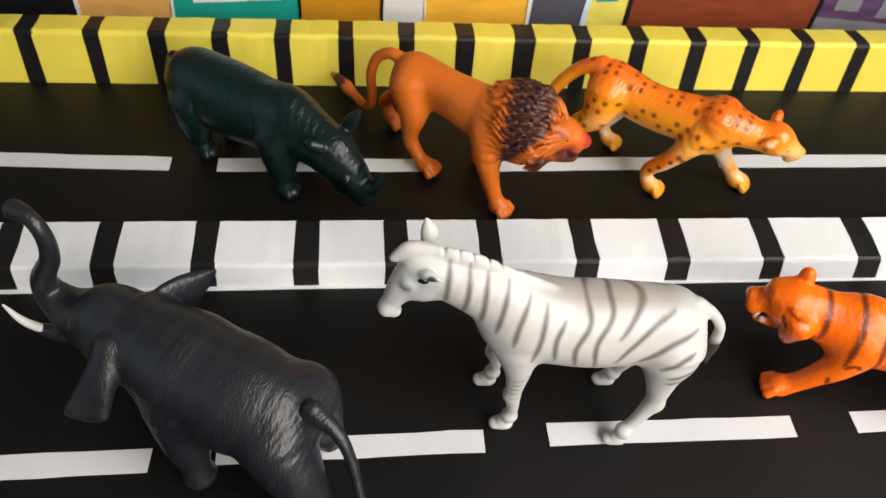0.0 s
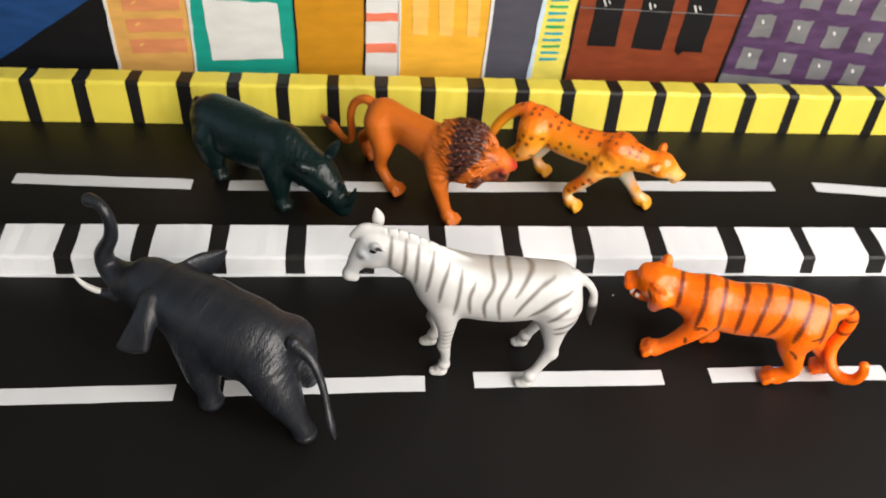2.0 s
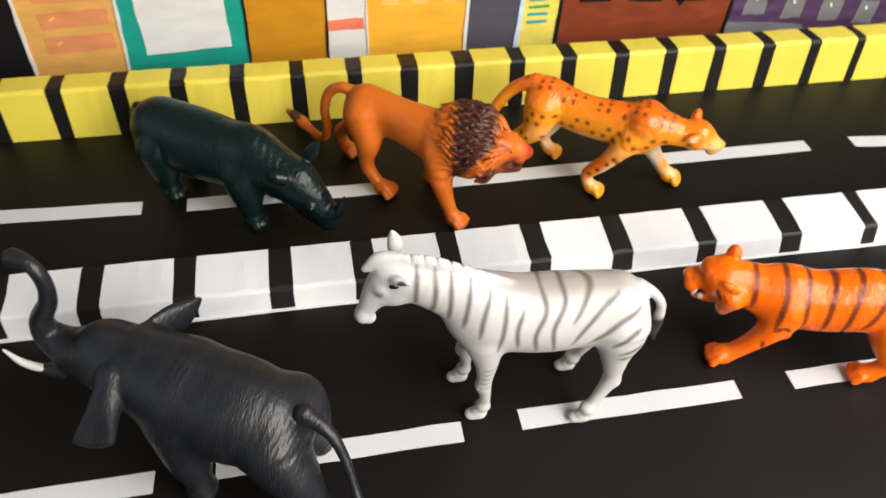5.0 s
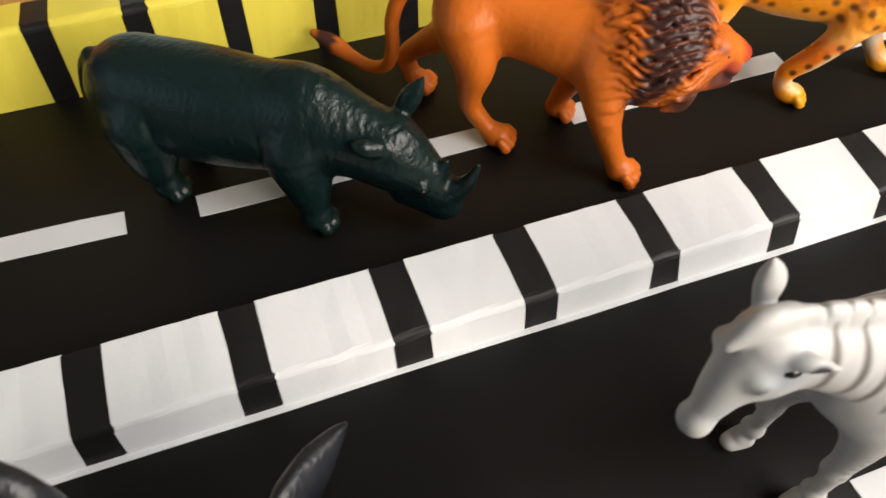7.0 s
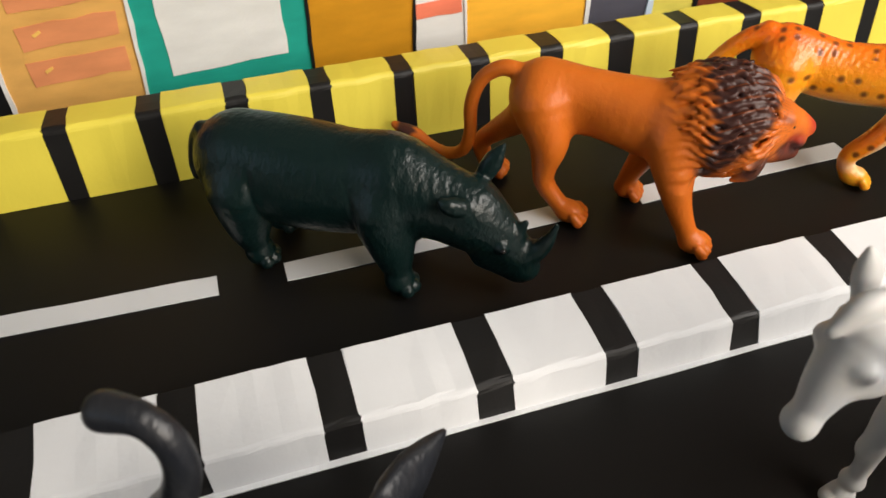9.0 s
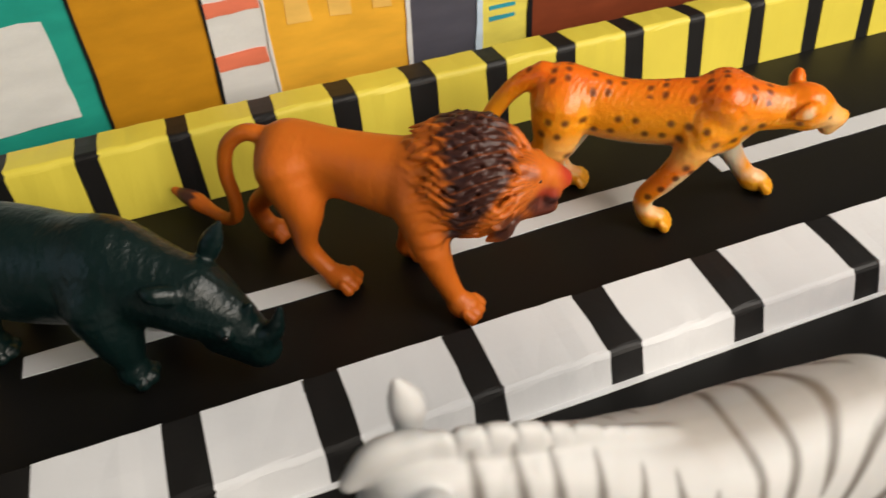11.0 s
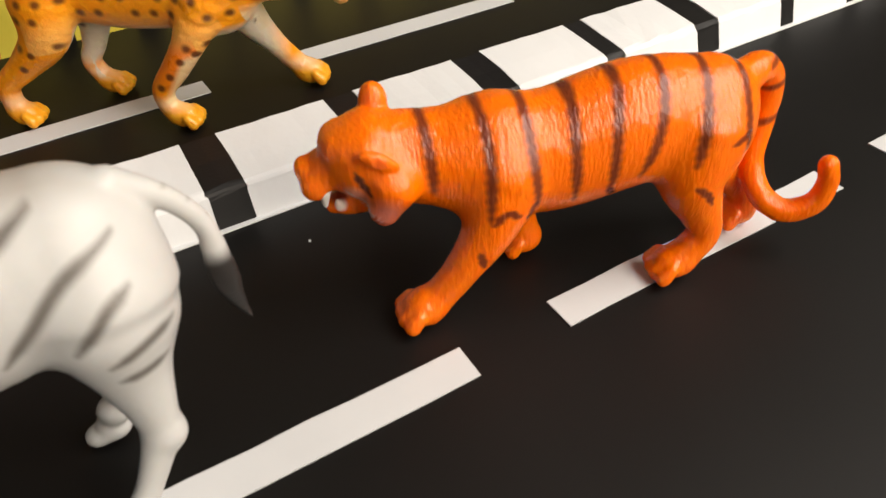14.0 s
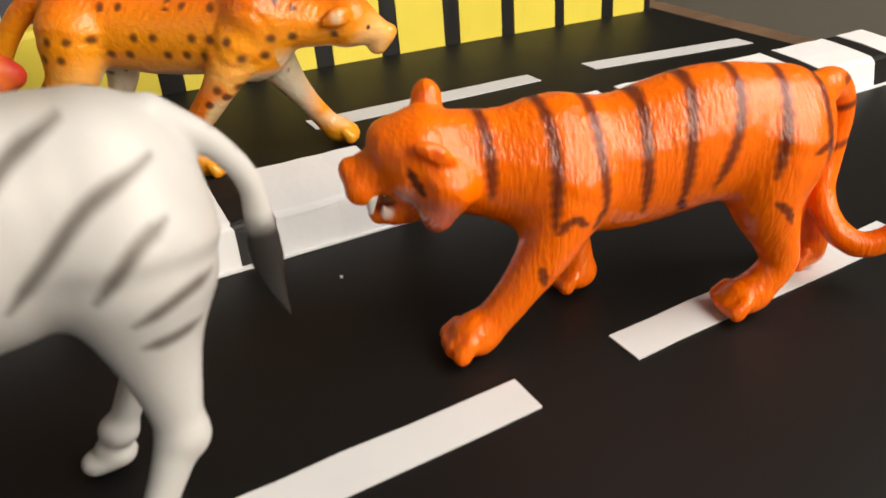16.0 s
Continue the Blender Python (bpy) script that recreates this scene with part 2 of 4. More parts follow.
def dab(name, corners, colour, parent, layer, rough_edge=0.004, step=0.09, label=""):
    """A patch of thick paint on the board: corners (x, z) of the sketch, which is then laid on the board; layer: how proud it is."""
    pts = [(1.079 * u + 0.043, 1.0736 * v - 0.2336) for u, v in wobble(corners, rough_edge, step, paint_rng)]
    y = BOARD_Y - 0.0035 * layer
    return mesh_object(name, *prism([(p[0], y, p[1]) for p in pts], (0, 0.0034 * layer, 0)), P[colour], parent, label)


def slab(x0, x1, z0, z1, lean=0.0, drop=0.0):
    """A hand-painted rectangle that leans and drops a little to the side."""
    return [(x0, z0), (x1, z0 - drop), (x1 + lean, z1 - drop), (x0 + lean, z1)]


def stroke(a, b, w):
    """A brush line from a to b, w wide."""
    a, b = Vector(a), Vector(b)
    s = (b - a).normalized() * w * 0.5
    s = Vector((-s.y, s.x))
    return [tuple(a - s), tuple(b - s), tuple(b + s), tuple(a + s)]


LOW, HIGH = 0.24, TOP - 0.005


def house(colour, xl, xr, label):
    """xl, xr: the side edges at z 0.30 and z 1.05."""
    def at(pair, z):
        return pair[0] + (pair[1] - pair[0]) * (z - 0.30) / 0.75
    return dab("painted_house", [(at(xl, LOW), LOW), (at(xr, LOW), LOW), (at(xr, HIGH), HIGH), (at(xl, HIGH), HIGH)], colour, backdrop, 1.0, 0.003, 0.1, label)


dab("painted_sky", [(-4.39, LOW), (-2.30, LOW), (-2.275, HIGH), (-4.39, HIGH)], "sky", backdrop, 1.0, 0.001, 0.3, "deep blue painted sky")
dab("painted_hill", [(-3.23, LOW), (-2.303, LOW), (-2.29, 0.852), (-2.72, 0.575), (-3.105, 0.322)], "black", backdrop, 2.0, 0.003, 0.12, "black painted slope beside the houses")

EDGE = [(-2.301, -2.284), (-1.778, -1.738), (-1.064, -1.053), (-0.591, -0.574), (-0.345, -0.345), (0.272, 0.292), (0.611, 0.649), (0.873, 0.884), (2.049, 2.078), (3.395, 3.385)]
h_tan = house("tan", EDGE[0], EDGE[1], "tan house with salmon windows")
for i in range(6):
    z = 0.41 + 0.153 * i
    dab("window", slab(-2.19 + 0.004 * i, -1.812 + 0.002 * i, z, z + 0.098, 0.0, -0.015), "salmon", h_tan, 2.0, 0.006, 0.07)
    dab("highlight", stroke((-2.13 + 0.004 * i, z + 0.055), (-2.10 + 0.004 * i, z + 0.072), 0.012), "cream", h_tan, 3.0, 0.002, 0.02)
h_teal = house("teal", EDGE[1], EDGE[2], "teal house with large pale windows")
dab("window", [(-1.658, 0.366), (-1.165, 0.388), (-1.166, 0.806), (-1.662, 0.815)], "pale", h_teal, 2.0, 0.006, 0.08)
dab("window", [(-1.662, 0.962), (-1.142, 0.985), (-1.14, 1.40), (-1.665, 1.40)], "pale", h_teal, 2.0, 0.006, 0.08)
h_ochre = house("ochre", EDGE[2], EDGE[3], "ochre house with a rust window")
dab("window", slab(-0.752, -0.626, 0.912, 1.13), "rust", h_ochre, 2.0)
h_tower = house("pale", EDGE[3], EDGE[4], "narrow white tower with coral stripes")
for z0, z1 in ((0.452, 0.522), (0.69, 0.75), (0.93, 1.012), (1.19, 1.27)):
    dab("stripe", slab(-0.578, -0.36, z0, z1, 0.0, -0.01), "red", h_tower, 2.0, 0.005, 0.05)
h_yellow = house("yellow", EDGE[4], EDGE[5], "orange yellow house with tall cream windows")
for xa, xb in ((-0.255, -0.15), (-0.072, 0.03), (0.122, 0.208)):
    dab("window", slab(xa, xb, 0.598, 1.09, -0.008), "cream", h_yellow, 2.0, 0.006, 0.08)
    dab("highlight", stroke((xa + 0.03, 0.985), (xa + 0.033, 1.03), 0.014), "pale", h_yellow, 3.0, 0.002, 0.02)
h_slate = house("slate", EDGE[5], EDGE[6], "slate grey house with small black marks")
dab("ledge", stroke((0.375, 0.938), (0.60, 0.931), 0.007), "black", h_slate, 2.0, 0.002, 0.04)
for i in range(3):
    dab("window", slab(0.385 + 0.056 * i, 0.42 + 0.056 * i, 0.94, 0.985), "black", h_slate, 2.2, 0.003, 0.03)
h_lemon = house("lemon", EDGE[6], EDGE[7], "narrow lemon yellow house with aqua dashes")
for i in range(14):
    z = 0.435 + 0.0505 * i
    dab("dash", stroke((0.668 + 0.0018 * i, z), (0.80 + 0.0012 * i, z + 0.004), 0.019), ("aqua", "aqua", "green")[i % 3], h_lemon, 2.0, 0.003, 0.04)
h_brown = house("brown", EDGE[7], EDGE[8], "red brown house with black windows")
for xa, xb, z0 in ((1.0, 1.206, 0.556), (1.326, 1.552, 0.54), (1.652, 1.858, 0.53)):
    dab("window", slab(xa, xb, z0, z0 + 0.42, 0.0, 0.006), "black", h_brown, 2.0, 0.004, 0.09)
    dab("highlight", stroke((xa + 0.05, z0 + 0.35), (xa + 0.075, z0 + 0.30), 0.011), "pale", h_brown, 3.0, 0.002, 0.02)
    dab("highlight", stroke((xa + 0.085, z0 + 0.345), (xa + 0.10, z0 + 0.318), 0.009), "pale", h_brown, 3.0, 0.002, 0.02)
dab("drip", [(1.652, 0.535), (1.72, 0.53), (1.69, 0.49)], "black", h_brown, 2.0, 0.002, 0.03)
dab("ledge", stroke((0.95, 1.062), (1.92, 1.038), 0.008), "black", h_brown, 2.0, 0.002, 0.05)
for i in range(8):
    dab("dentil", slab(0.96 + 0.125 * i, 1.0 + 0.125 * i, 1.064 - 0.003 * i, 1.105 - 0.003 * i), "black", h_brown, 2.2, 0.003, 0.03)
dab("crease", stroke((0.90, 0.842), (2.10, 0.812), 0.0035), "grey", backdrop, 3.4, 0.0015, 0.05)
h_purple = house("purple", EDGE[8], EDGE[9], "purple tower block with rows of grey windows")
for row in range(5):
    for col in range(5):
        x = 2.158 + 0.284 * col + 0.008 * row
        z = 0.40 + 0.262 * row - 0.037 * col
        if z > 0.27 and x < 3.25:
            dab("window", slab(x, x + 0.155, z, z + 0.17, 0.004, 0.01), "grey", h_purple, 2.0, 0.008, 0.05)
            dab("highlight", stroke((x + 0.06, z + 0.125), (x + 0.075, z + 0.10), 0.014), "pale", h_purple, 3.0, 0.003, 0.02)
dab("plinth", [(2.05, LOW), (2.68, LOW), (2.62, 0.305), (2.06, 0.355)], "grey", h_purple, 1.6, 0.005, 0.08)
for pair, colour, w in ((EDGE[0], "pale", 0.018), (EDGE[1], "pale", 0.018), (EDGE[2], "black", 0.014), (EDGE[3], "black", 0.014), (EDGE[4], "pale", 0.01),
                        (EDGE[5], "pale", 0.022), (EDGE[6], "ice", 0.03), (EDGE[7], "black", 0.02), (EDGE[8], "black", 0.022)):
    slope = (pair[1] - pair[0]) / 0.75
    dab("outline", stroke((pair[0] - 0.06 * slope, LOW), (pair[0] + slope * (HIGH - 0.30), HIGH), w), colour, backdrop, 3.6, 0.004, 0.09)


# ---------------------------------------------------------------- toy animals: smooth solids from tapered limbs
def spline(points, steps=4):
    """Points of a smooth curve through the given ones (any number of values each)."""
    p = [np.array(q, float) for q in points]
    if len(p) < 3:
        return p
    p = [2 * p[0] - p[1]] + p + [2 * p[-1] - p[-2]]
    out = []
    for a, b, c, d in zip(p, p[1:], p[2:], p[3:]):
        for i in range(steps):
            t = i / steps
            out.append(0.5 * (2 * b + (c - a) * t + (2 * a - 5 * b + 4 * c - d) * t * t + (3 * b - a - 3 * c + d) * t ** 3))
    return out + [p[-2]]


def limb(points, blend=0.03, flat=(1, 1, 1), steps=5):
    """A smooth tapered limb through (x, y, z, radius)."""
    p = spline(points, steps)
    return [([(a[:3], b[:3], a[3], b[3]) for a, b in zip(p, p[1:])], blend, flat)]


def ball(x, y, z, r, blend=0.03, flat=(1, 1, 1)):
    c = np.array((x, y, z))
    return [([(c, c + (0, 0, 1e-4), r, r)], blend, flat)]


def mirrored(chains):
    m = np.array((1, -1, 1))
    return chains + [([(a * m, b * m, ra, rb) for a, b, ra, rb in segs], k, f) for segs, k, f in chains]


def moved(chains, dx, dy, dz):
    d = np.array((dx, dy, dz))
    return [([(a + d, b + d, ra, rb) for a, b, ra, rb in segs], k, f) for segs, k, f in chains]


def paw(x, y, z, r, heading=0.0):
    """A foot with four toes."""
    c, s = math.cos(heading), math.sin(heading)
    out = ball(x - 0.012 * c, y - 0.012 * s, z, r * 0.92, 0.02, (1.05, 0.95, 0.85))
    for i in range(4):
        side = (i - 1.5) * r * 0.52
        fx = r * (0.70 - 0.13 * abs(i - 1.5))
        out += limb([(x + c * fx * 0.3 - s * side, y + s * fx * 0.3 + c * side, z + r * 0.12, r * 0.32),
                     (x + c * fx - s * side, y + s * fx + c * side, z - r * 0.28, r * 0.41)], 0.004)
    return out


def field(chains, cuts, grid, shape, origin, h, relief):
    d = np.full(shape, 1.0, np.float32)
    top = np.array(shape)

    def distance(chain):
        segs, k, flat = chain
        lo = np.min([np.minimum(a, b) - max(ra, rb) * max(1.0, *flat) for a, b, ra, rb in segs], 0) - k - 3 * h
        hi = np.max([np.maximum(a, b) + max(ra, rb) * max(1.0, *flat) for a, b, ra, rb in segs], 0) + k + 3 * h
        i0 = np.clip(((lo - origin) / h).astype(int), 0, top - 1)
        i1 = np.clip(((hi - origin) / h).astype(int) + 2, 1, top)
        sl = tuple(slice(p, q) for p, q in zip(i0, i1))
        x, y, z = grid[0][sl[0]][:, None, None], grid[1][sl[1]][None, :, None], grid[2][sl[2]][None, None, :]
        best = None
        for a, b, ra, rb in segs:
            ab = b - a
            t = np.clip(((x - a[0]) * ab[0] + (y - a[1]) * ab[1] + (z - a[2]) * ab[2]) / max(ab @ ab, 1e-9), 0, 1)
            qx, qy, qz = (x - a[0] - t * ab[0]) / flat[0], (y - a[1] - t * ab[1]) / flat[1], (z - a[2] - t * ab[2]) / flat[2]
            e = (np.sqrt(qx * qx + qy * qy + qz * qz) - (ra + (rb - ra) * t)) * min(flat)
            best = e if best is None else np.minimum(best, e)
        return sl, best.astype(np.float32)

    for chain in chains:
        sl, e = distance(chain)
        k = max(chain[1], 1e-4)
        g = np.maximum(k - np.abs(d[sl] - e), 0) / k
        d[sl] = np.minimum(d[sl], e) - g * g * k * 0.25
    for chain in cuts:
        sl, e = distance(chain)
        k = max(chain[1], 1e-4)
        g = np.maximum(k - np.abs(d[sl] + e), 0) / k
        d[sl] = np.maximum(d[sl], -e) + g * g * k * 0.25
    if relief:
        x, y, z = grid
        d += relief(x[:, None, None], y[None, :, None], z[None, None, :]).astype(np.float32)
    return d


def surface_net(d, origin, h):
    """Vertices and quads of the zero level of d."""
    s = d < 0
    n = np.array(d.shape) - 1
    count = np.zeros(n, np.int8)
    corners = [(i, j, k) for i in (0, 1) for j in (0, 1) for k in (0, 1)]
    for i, j, k in corners:
        count += s[i:i + n[0], j:j + n[1], k:k + n[2]]
    cell = np.argwhere((count > 0) & (count < 8))
    index = np.full(n, -1, np.int32)
    index[tuple(cell.T)] = np.arange(len(cell))
    pos, hits = np.zeros((len(cell), 3)), np.zeros((len(cell), 1))
    for a in corners:
        for axis in range(3):
            if a[axis]:
                continue
            b = np.array(a)
            b[axis] = 1
            va, vb = d[tuple((cell + a).T)], d[tuple((cell + b).T)]
            cross = (va < 0) != (vb < 0)
            t = np.where(cross, va / np.where(cross, va - vb, 1), 0)[:, None]
            pos += cross[:, None] * (np.array(a) + t * (b - np.array(a)))
            hits += cross[:, None]
    verts = (cell + pos / hits) * h + origin
    quads = []
    for axis in range(3):
        u, v = (axis + 1) % 3, (axis + 2) % 3
        lo, hi = [slice(None)] * 3, [slice(None)] * 3
        lo[axis], hi[axis] = slice(0, -1), slice(1, None)
        e = np.argwhere(s[tuple(lo)] != s[tuple(hi)])
        e = e[(e[:, u] > 0) & (e[:, v] > 0) & (e[:, u] < n[u]) & (e[:, v] < n[v])]
        inside = s[tuple(e.T)]
        ring = []
        for du, dv in ((-1, -1), (0, -1), (0, 0), (-1, 0)):
            c = e.copy()
            c[:, u] += du
            c[:, v] += dv
            ring.append(index[tuple(c.T)])
        q = np.stack(ring, 1)
        q[~inside] = q[~inside][:, ::-1]
        quads.append(q)
    return verts, np.concatenate(quads)


LIFT = {}


def sculpt(chains, cuts, relief, h, rounds=5, calm=None):
    """Vertices and quads of a smooth solid in plan units."""
    segs = [(s, f) for c in chains for s in c[0] for f in (c[2],)]
    lo = np.min([np.minimum(a, b) - max(ra, rb) * max(1.0, *f) - 0.03 for (a, b, ra, rb), f in segs], 0)
    hi = np.max([np.maximum(a, b) + max(ra, rb) * max(1.0, *f) + 0.03 for (a, b, ra, rb), f in segs], 0)
    shape = tuple(int(v) for v in np.ceil((hi - lo) / h))
    grid = [lo[n] + h * np.arange(shape[n]) for n in range(3)]
    verts, quads = surface_net(field(chains, cuts, grid, shape, lo, h, relief), lo, h)
    ends = np.concatenate([quads, np.roll(quads, 1, 1)]).ravel(), np.concatenate([np.roll(quads, 1, 1), quads]).ravel()
    share = np.maximum(np.bincount(ends[0], minlength=len(verts)), 1)
    for _ in range(rounds):
        mean = np.stack([np.bincount(ends[0], verts[ends[1], n], len(verts)) / share for n in range(3)], 1)
        verts += 0.5 * (mean - verts)
    if calm:
        still = calm(verts[:, 0], verts[:, 1], verts[:, 2])[:, None]
        for _ in range(14):
            mean = np.stack([np.bincount(ends[0], verts[ends[1], n], len(verts)) / share for n in range(3)], 1)
            verts += 0.5 * still * (mean - verts)
    return verts, quads


def net_mesh(name, verts, quads, material):
    me = bpy.data.meshes.new(name)
    me.vertices.add(len(verts))
    me.vertices.foreach_set("co", (verts * U).ravel())
    me.loops.add(quads.size)
    me.loops.foreach_set("vertex_index", quads.ravel())
    me.polygons.add(len(quads))
    me.polygons.foreach_set("loop_start", np.arange(0, quads.size, 4))
    me.polygons.foreach_set("loop_total", np.full(len(quads), 4))
    me.update(calc_edges=True)
    me.validate()
    me.polygons.foreach_set("use_smooth", np.ones(len(me.polygons), bool))
    me.materials.append(material)
    return me


def toy(name, chains, paint, material, at, yaw, label, category, cuts=(), relief=None, h=0.0046, tall=1.0, rounds=5, calm=None):
    """Sculpt a toy in plan units (x ahead, y to its left, z up), paint it and set it down."""
    verts, quads = sculpt(chains, cuts, relief, h, rounds, calm)
    low = verts[:, 2].min()
    verts[:, 2] = (verts[:, 2] - low) * tall + 0.001
    me = net_mesh(name, verts, quads, material)
    rgb = np.clip(paint(verts[:, 0], verts[:, 1], verts[:, 2] / tall), 0, 1)
    layer = me.color_attributes.new("paint", "FLOAT_COLOR", "POINT")
    layer.data.foreach_set("color", np.concatenate([rgb, np.ones((len(rgb), 1))], 1).ravel())
    ob = new(name, me)
    ob.matrix_world = pose(at[0] * U, at[1] * U, 0.0002, 0, 0, yaw)
    LIFT[name] = low, tall
    return tagged(ob, label, category, "toy animals on the road")


def toy_part(animal, name, chains, material, label, h=0.0025):
    """A small piece set into a toy, in the toy's own plan."""
    verts, quads = sculpt(chains, (), None, h)
    low, tall = LIFT[animal.name]
    verts[:, 2] = (verts[:, 2] - low) * tall + 0.001
    ob = new(name, net_mesh(name, verts, quads, material))
    ob.parent = animal
    return tagged(ob, label)


M_EYE = surface("black_eye_gloss", (0.008, 0.007, 0.007), 0.1, 0.18, 900.0, 90.0, 0.02)
M_IVORY = surface("ivory_plastic", (0.70, 0.69, 0.65), 0.06, 0.4, 700.0, 120.0, 0.1)


def soft(v, edge, width):
    """1 below edge, 0 above, with a sprayed border."""
    return np.clip((edge - v) / width + 0.5, 0, 1)


def over(rgb, colour, mask):
    return rgb * (1 - mask[:, None]) + np.array(colour)[None, :] * mask[:, None]


def plain(colour, x):
    return np.tile(np.array(colour, float), (len(x), 1))


def near(x, y, z, c, r, width):
    return soft(np.sqrt((x - c[0]) ** 2 + (y - c[1]) ** 2 + (z - c[2]) ** 2), r, width)


def brush(x, z, points, half, width, ragged=0.0015):
    """A brushed stripe along a curve of (x, z), thin at its ends; wobbling a little like paint on fur."""
    p = spline(points, 5)
    best, n = np.full(len(x), 9.0), len(p) - 1
    for i, (a, b) in enumerate(zip(p, p[1:])):
        ab = b - a
        t = np.clip(((x - a[0]) * ab[0] + (z - a[1]) * ab[1]) / max(ab @ ab, 1e-9), 0, 1)
        along = (i + t) / n
        d = np.sqrt((x - a[0] - t * ab[0]) ** 2 + (z - a[1] - t * ab[1]) ** 2)
        best = np.minimum(best, d - half * np.minimum(1, 0.35 + 3.2 * np.minimum(along, 1 - along)))
    return soft(best + ragged * np.sin(z * 310 + x * 90), 0.0, width)


# --- zebra
def zebra_paint(x, y, z):
    c = plain((0.555, 0.555, 0.545), x)
    dark = (0.085, 0.070, 0.056)
    stripes = [[(0.45, 0.87), (0.459, 0.718)], [(0.385, 0.86), (0.39, 0.75), (0.402, 0.667)], [(0.329, 0.83), (0.34, 0.64)], [(0.259, 0.80), (0.288, 0.62)],
               [(0.186, 0.755), (0.216, 0.668), (0.228, 0.58)], [(0.128, 0.725), (0.136, 0.65), (0.154, 0.50)], [(0.064, 0.678), (0.088, 0.61), (0.079, 0.51)],
               [(-0.004, 0.73), (-0.021, 0.67), (0.018, 0.58), (0.001, 0.47)], [(-0.074, 0.735), (-0.096, 0.69), (-0.049, 0.60), (-0.066, 0.47)],
               [(-0.225, 0.725), (-0.18, 0.69), (-0.125, 0.62)], [(-0.305, 0.690), (-0.235, 0.655), (-0.165, 0.58), (-0.130, 0.505)],
               [(-0.392, 0.632), (-0.308, 0.600), (-0.240, 0.535), (-0.198, 0.490)], [(-0.388, 0.570), (-0.345, 0.548), (-0.290, 0.488)],
               [(-0.430, 0.478), (-0.385, 0.472), (-0.325, 0.448)], [(-0.405, 0.415), (-0.330, 0.408)]]
    for line in stripes:
        c = over(c, dark, 0.84 * brush(x, z, line, 0.0092, 0.012, 0.0))
    c = over(c, (0.24, 0.17, 0.11), 0.42 * soft(-z, -0.675, 0.03) * soft(np.abs(y), 0.05, 0.05) * soft(np.abs(x + 0.12), 0.24, 0.10))
    c = over(c, (0.30, 0.36, 0.44), 0.55 * near(x, y, z, (0.545, 0.05, 0.80), 0.045, 0.06))
    c = over(c, (0.34, 0.39, 0.46), 0.40 * near(x, y, z, (0.615, 0.045, 0.69), 0.035, 0.06))
    for i in range(5):
        c = over(c, dark, 0.6 * soft(np.abs(z - 0.37 + 0.032 * i + 0.1 * (x - 0.17)), 0.004, 0.009) * (x > 0.10) * (x < 0.20) * (y > 0.07))
    for i in range(4):
        c = over(c, dark, 0.35 * soft(np.abs(z - 0.625 + 0.036 * i), 0.003, 0.005) * (x < -0.435) * (z < 0.66) * soft(np.abs(y), 0.012, 0.008))
    c = over(c, (0.028, 0.025, 0.024), soft(z, 0.465, 0.04) * (x < -0.492))
    c = over(c, (0.05, 0.05, 0.055), near(x, y, z, (0.508, 0.066, 0.838), 0.018, 0.008))
    c = over(c, (0.12, 0.12, 0.13), 0.75 * near(x, y, z, (0.582, 0.043, 0.775), 0.014, 0.014))
    c = over(c, (0.35, 0.35, 0.36), 0.8 * near(x, y, z, (0.668, 0.042, 0.598), 0.009, 0.010))
    return over(c, (0.62, 0.42, 0.25), 0.45 * near(x, y, z, (-0.325, 0.115, 0.35), 0.016, 0.025))


zebra = limb([(-0.314, 0, 0.547, 0.149), (-0.08, -0.004, 0.533, 0.171), (0.17, -0.004, 0.555, 0.157)], 0.05, (1, 0.86, 1))
zebra += limb([(0.18, 0, 0.60, 0.14), (0.30, 0, 0.695, 0.112), (0.475, -0.012, 0.775, 0.080)], 0.06, (1, 0.78, 1))
zebra += limb([(0.538, -0.026, 0.795, 0.072), (0.594, -0.012, 0.715, 0.051), (0.630, 0.002, 0.650, 0.033)], 0.03, (1, 0.9, 1)) + ball(0.525, -0.012, 0.725, 0.064, 0.03, (1, 0.85, 1))
zebra += ball(0.644, 0.004, 0.624, 0.035, 0.015, (0.95, 1.05, 1)) + ball(0.577, 0.026, 0.768, 0.022, 0.018) + ball(0.586, -0.070, 0.768, 0.022, 0.018) + ball(0.622, 0.0, 0.602, 0.027, 0.010)
zebra += limb([(0.12, -0.004, 0.695, 0.052), (0.27, -0.004, 0.768, 0.054), (0.40, -0.010, 0.826, 0.056), (0.50, -0.022, 0.850, 0.046)], 0.006, (1, 0.42, 1))
zebra += limb([(0.528, -0.030, 0.865, 0.034), (0.578, -0.031, 0.865, 0.032), (0.624, -0.027, 0.832, 0.018)], 0.008, (1.0, 0.75, 1))
zebra += limb([(0.517, -0.090, 0.830, 0.022), (0.514, -0.102, 0.875, 0.029), (0.524, -0.110, 0.924, 0.008)], 0.008, (1, 0.75, 1))
zebra += limb([(0.543, 0.022, 0.820, 0.016), (0.516, 0.046, 0.832, 0.020), (0.478, 0.070, 0.834, 0.006)], 0.006, (1, 0.8, 1))
